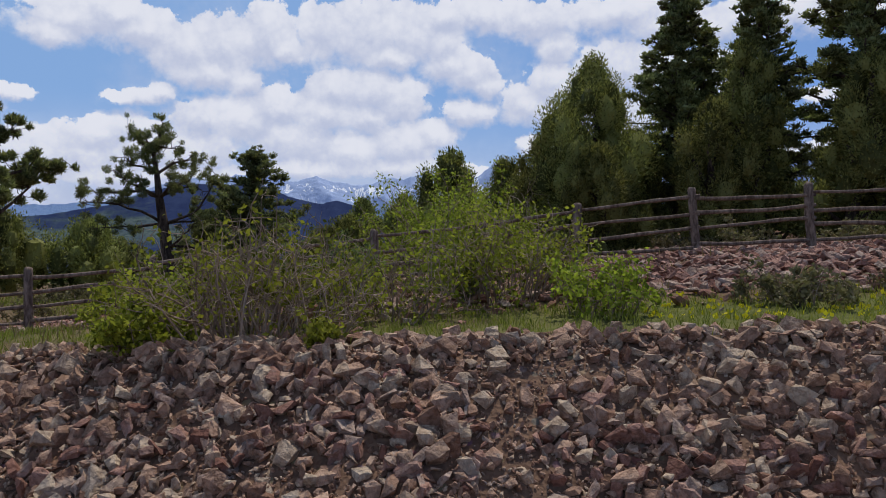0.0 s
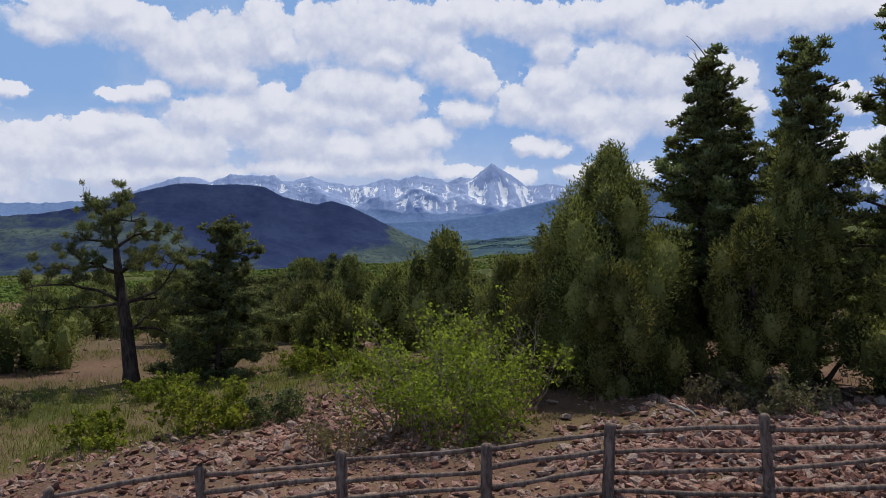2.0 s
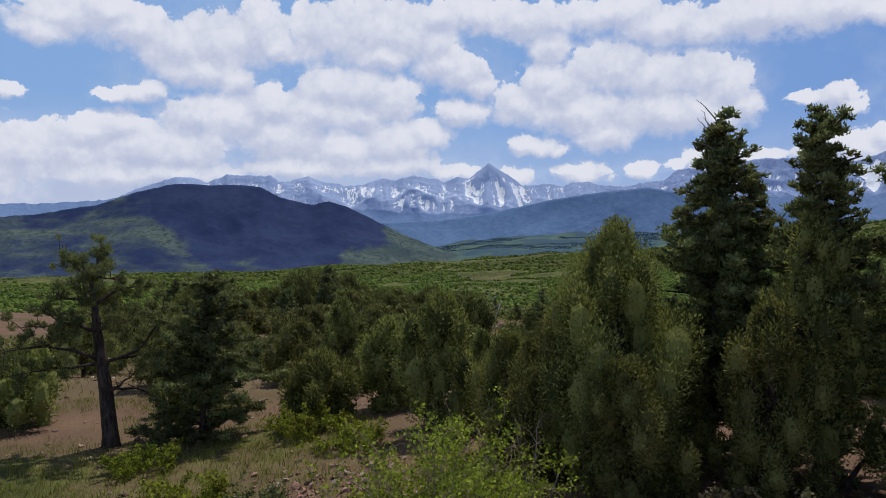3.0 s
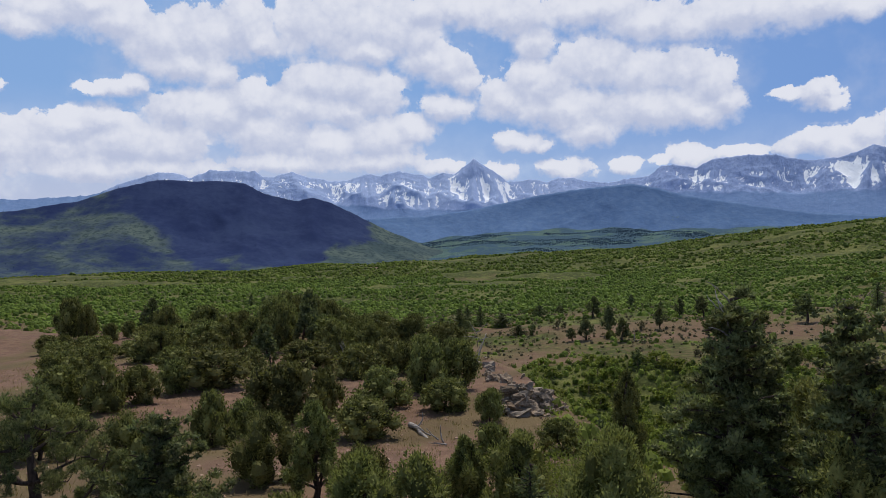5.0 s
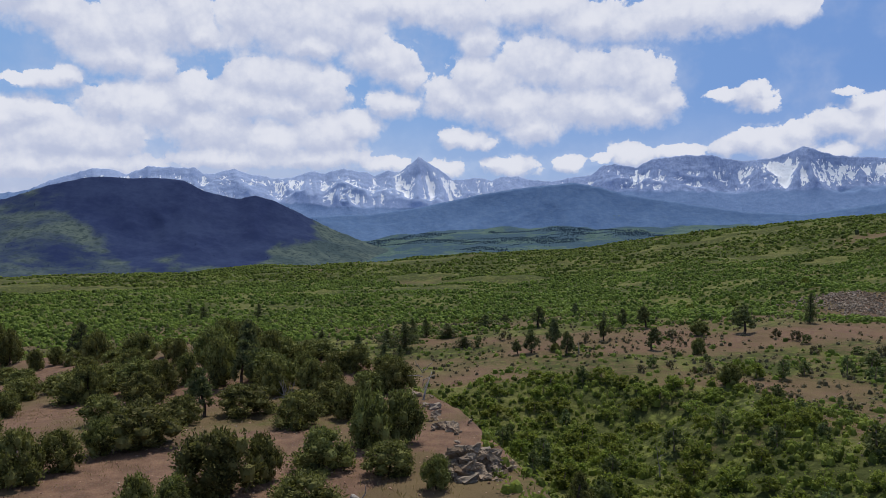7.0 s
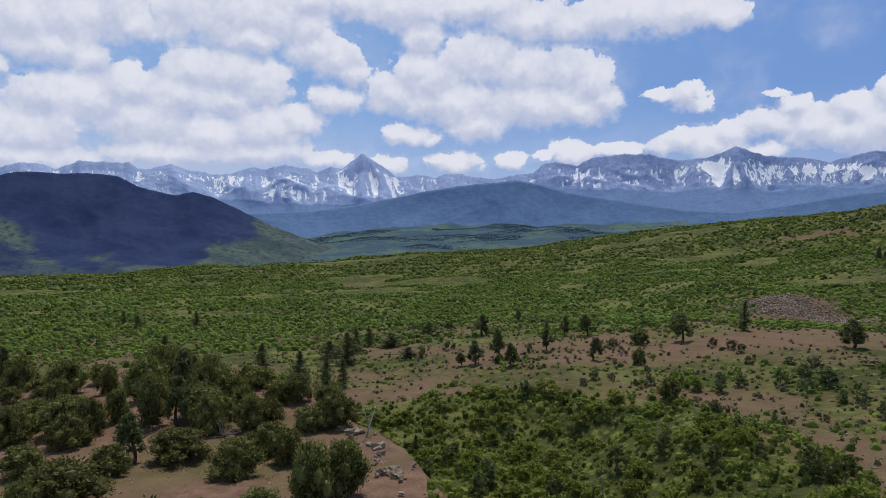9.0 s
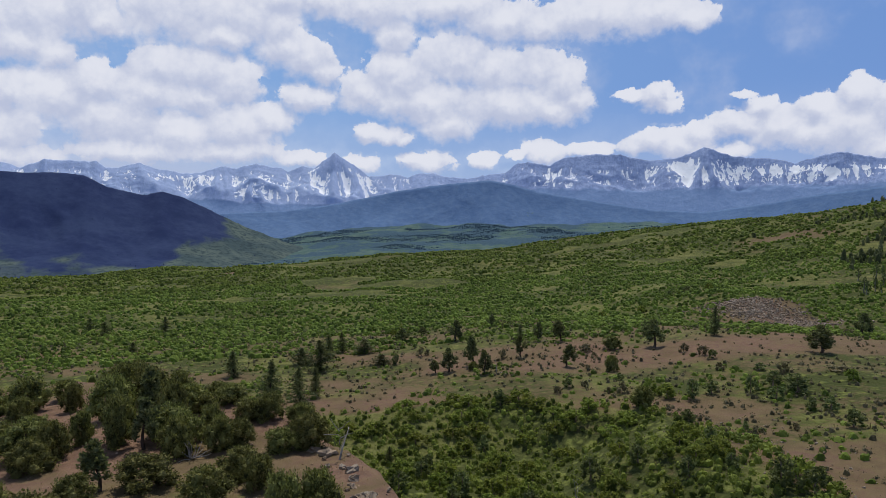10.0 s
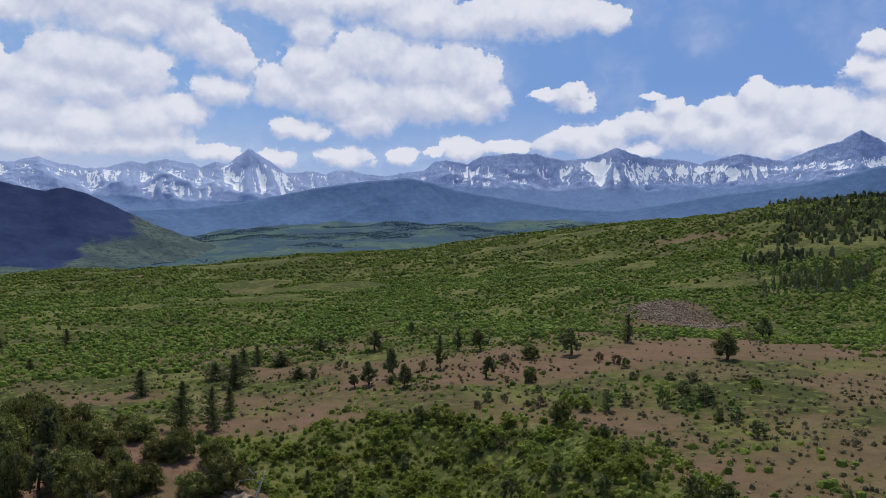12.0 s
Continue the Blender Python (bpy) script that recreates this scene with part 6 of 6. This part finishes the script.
scrubland("plateau_brush", "low grey-green brush dotted over the dry plateau", 66, 10000, 100, 430, 2.6, 9, 0.42, "sage", on_plateau, 0.6)


def cones(name, label, p, h, mat, slim=0.24):
    """Far conifers as small uneven spires, as one mesh."""
    a = np.arange(4) * math.pi / 2
    ring = np.stack([np.cos(a), np.sin(a), 0 * a], 1)
    verts = np.concatenate([(p[:, None] + ring[None] * (h * slim)[:, None, None] - (0, 0, 1)), (p + np.stack([0 * h, 0 * h, h], 1))[:, None]], 1)
    faces = (np.arange(len(p)) * 5)[:, None, None] + np.array([[0, 1, 4], [1, 2, 4], [2, 3, 4], [3, 0, 4]])[None]
    me = mesh_from(name, verts.reshape(-1, 3), faces.reshape(-1, 3), M[mat])
    tagged(new(name, me), label, "forest", kind="stuff")


def hill_trees():
    """Small conifers that roughen the forested hill."""
    rng = rng_of(81)
    me = hill.data
    co = np.empty(len(me.vertices) * 3, np.float32)
    me.vertices.foreach_get("co", co)
    lit_part = np.empty(len(me.vertices), np.float32)
    me.attributes["open"].data.foreach_get("value", lit_part)
    co = co.reshape(-1, 3)
    az = np.degrees(np.arctan2(co[:, 0], co[:, 1]))
    rows = np.repeat(np.arange(len(co) // 1), 1) // (len(co) // 83)
    chance = np.where(lit_part > 0.5, 0.05, np.where((rows > 64) & (rows < 71), 0.5, 0.03))
    ok = np.flatnonzero((az > -38) & (az < -2) & (rng.random(len(co)) < chance))
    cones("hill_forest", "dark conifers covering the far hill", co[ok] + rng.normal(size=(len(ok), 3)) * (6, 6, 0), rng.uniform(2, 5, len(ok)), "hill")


hill_trees()


def on_far_flank(x, y):
    """The wooded far side of the right-hand ridge."""
    a, r = np.degrees(np.arctan2(x, y)), np.hypot(x, y)
    wild = fbm(x * 0.014, y * 0.014, 3, 91)
    flank = smooth(37.8, 40.5, a + 6 * (wild - 0.5)) * smooth(700, 900, r) * (wild > 0.42)
    crown = np.exp(-(((x - 560) / 55) ** 2 + ((y - 745) / 30) ** 2)) * (wild > 0.5)
    clump = np.exp(-(((x - 445) / 24) ** 2 + ((y - 548) / 18) ** 2)) * 1.4 * (wild > 0.34)
    return np.maximum.reduce([0.6 * flank, 0.35 * crown, clump])


scrubland("ridge_woods", "dark conifer woods on the flank of the green ridge", 83, 40000, 520, 1400, 6.5, 6, 1.6, "spruce", on_far_flank, 0.85, (1.1, 2.0), "forest")
ASPENS = unit_shapes(lambda s: juniper(s, 10.0, 4.6, 260, 0.75, 0.25, 2.2, 14), range(371, 374), ("dead", "willow"), (10.0, 4.6))
rng = rng_of(84)
for k in range(95):
    u = rng.random()
    x, y = 352 + 120 * u + 10 * rng.normal(), 432 + 55 * u + 16 * rng.normal()
    tall = rng.uniform(7, 12)
    plant("aspen", "pale-stemmed aspen below the green ridge", "tree", ASPENS, None, x, y, tall, tall * rng.uniform(0.4, 0.6), "aspen stand below the ridge")


def valley_woods():
    """Scattered dark woods on the valley floor before the mountains."""
    rng = rng_of(85)
    r, a = np.sqrt(rng.uniform(1900**2, 3600**2, 52000)), np.radians(rng.uniform(-12, 44, 52000))
    x, y = r * np.sin(a), r * np.cos(a)
    ok = fbm(x * 0.004, y * 0.006, 4, 66) + 0.12 * (rng.random(52000) - 0.5) > 0.575
    x, y = x[ok], y[ok]
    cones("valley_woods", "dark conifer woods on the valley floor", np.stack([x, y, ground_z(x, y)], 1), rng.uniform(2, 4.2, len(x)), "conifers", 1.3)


valley_woods()
joined_stones("scree", "purple-grey scree slope below the green ridge", BLOCKS,
              scatter(5, 9000, 205, 305, 384, 436, 0.6, 2.0, 2.0, 0.4, lambda x, y: np.exp(-(((x - 250 + 0.5 * (y - 410)) / 19) ** 2)) * smooth(384, 390, y + 6 * fbm(x * 0.1, y * 0.1, 2, 3)) * (1 - smooth(426, 434, y))), M["ledge"])


# ---- dead wood ----
def dead_wood(name, label, at, limbs, seed, turn=0.0):
    """A bleached log or snag: limbs of start, way, length and thickness."""
    rng = rng_of(seed)
    ob = thing(name, label, "dead tree", Matrix.Translation(at) @ Matrix.Rotation(turn, 4, "Z"))
    for k, (start, way, long, thick) in enumerate(limbs):
        s = Soup()
        s.tube(curve_points(start, way, long, 9, rng, 0.13), np.linspace(thick, thick * 0.25, 9), 6)
        part("trunk" if k == 0 else "branch", s.mesh("branch", M["dead"], True), ob)


rng = rng_of(17)
dead_wood("fallen_log", "bleached fallen tree with broken branches on bare soil", at_ground(-6.2, 77.6) + Vector((0, 0, 0.25)),
          [((0, 0, 0), (0.5, -0.9, 0.0), 8.0, 0.28)] + [((0.5 * u, -0.9 * u, 0.1), (rng.normal(), rng.normal() * 0.5, 0.6), 1.6, 0.09) for u in (1.5, 3, 4.5, 6, 7, 7.6)], 3)
dead_wood("dead_bush", "bleached dead bush with bare spreading branches", at_ground(-21.4, 127.6), [((0, 0, 0), (rng.normal(), rng.normal(), 0.8), 3.0, 0.10) for _ in range(16)], 4)
dead_wood("dead_bush", "grey leafless bush on reddish soil", at_ground(-42.5, 88.5), [((0, 0, 0), (rng.normal(), rng.normal(), 1.0), 3.2, 0.09) for _ in range(22)], 5)
dead_wood("dead_tree", "dead snag with forked bare branches on the ledge", at_ground(0.5, 122.0), [((0, 0, -0.2), (0.05, 0, 1), 5.5, 0.2)] + [((0, 0, u), (rng.normal(), rng.normal(), 0.7), 2.4, 0.08) for u in (1.5, 2.2, 3.0, 3.6, 4.2, 4.6)], 6)
dead_wood("dead_tree", "dead grey trunk standing in the ravine thickets", at_ground(52, 165), [((0, 0, -0.2), (0.05, 0, 1), 8.0, 0.16)] + [((0, 0, u), (rng.normal(), rng.normal(), 0.6), 1.8, 0.06) for u in (3, 4, 5, 6, 7)], 7)
dead_wood("dead_tree", "dead grey pole standing among willow thickets", at_ground(24, 150), [((0, 0, -0.2), (-0.03, 0, 1), 7.0, 0.14)] + [((0, 0, u), (rng.normal(), rng.normal(), 0.6), 1.5, 0.05) for u in (3, 4, 5, 6)], 8)
dead_wood("dead_tree", "charred stump beside a fallen branch on the plateau", at_ground(56.5, 264), [((0, 0, -0.2), (0.04, 0, 1), 5.0, 0.2), ((1, 0, 0.2), (1, -0.2, 0.0), 4.5, 0.12)], 9)
dead_wood("dead_branch", "short pale broken branch lying on stones", at_ground(4.6, 22.6) + Vector((0, 0, 0.12)), [((0, 0, 0), (0.5, -0.9, 0.05), 0.8, 0.06)], 10)
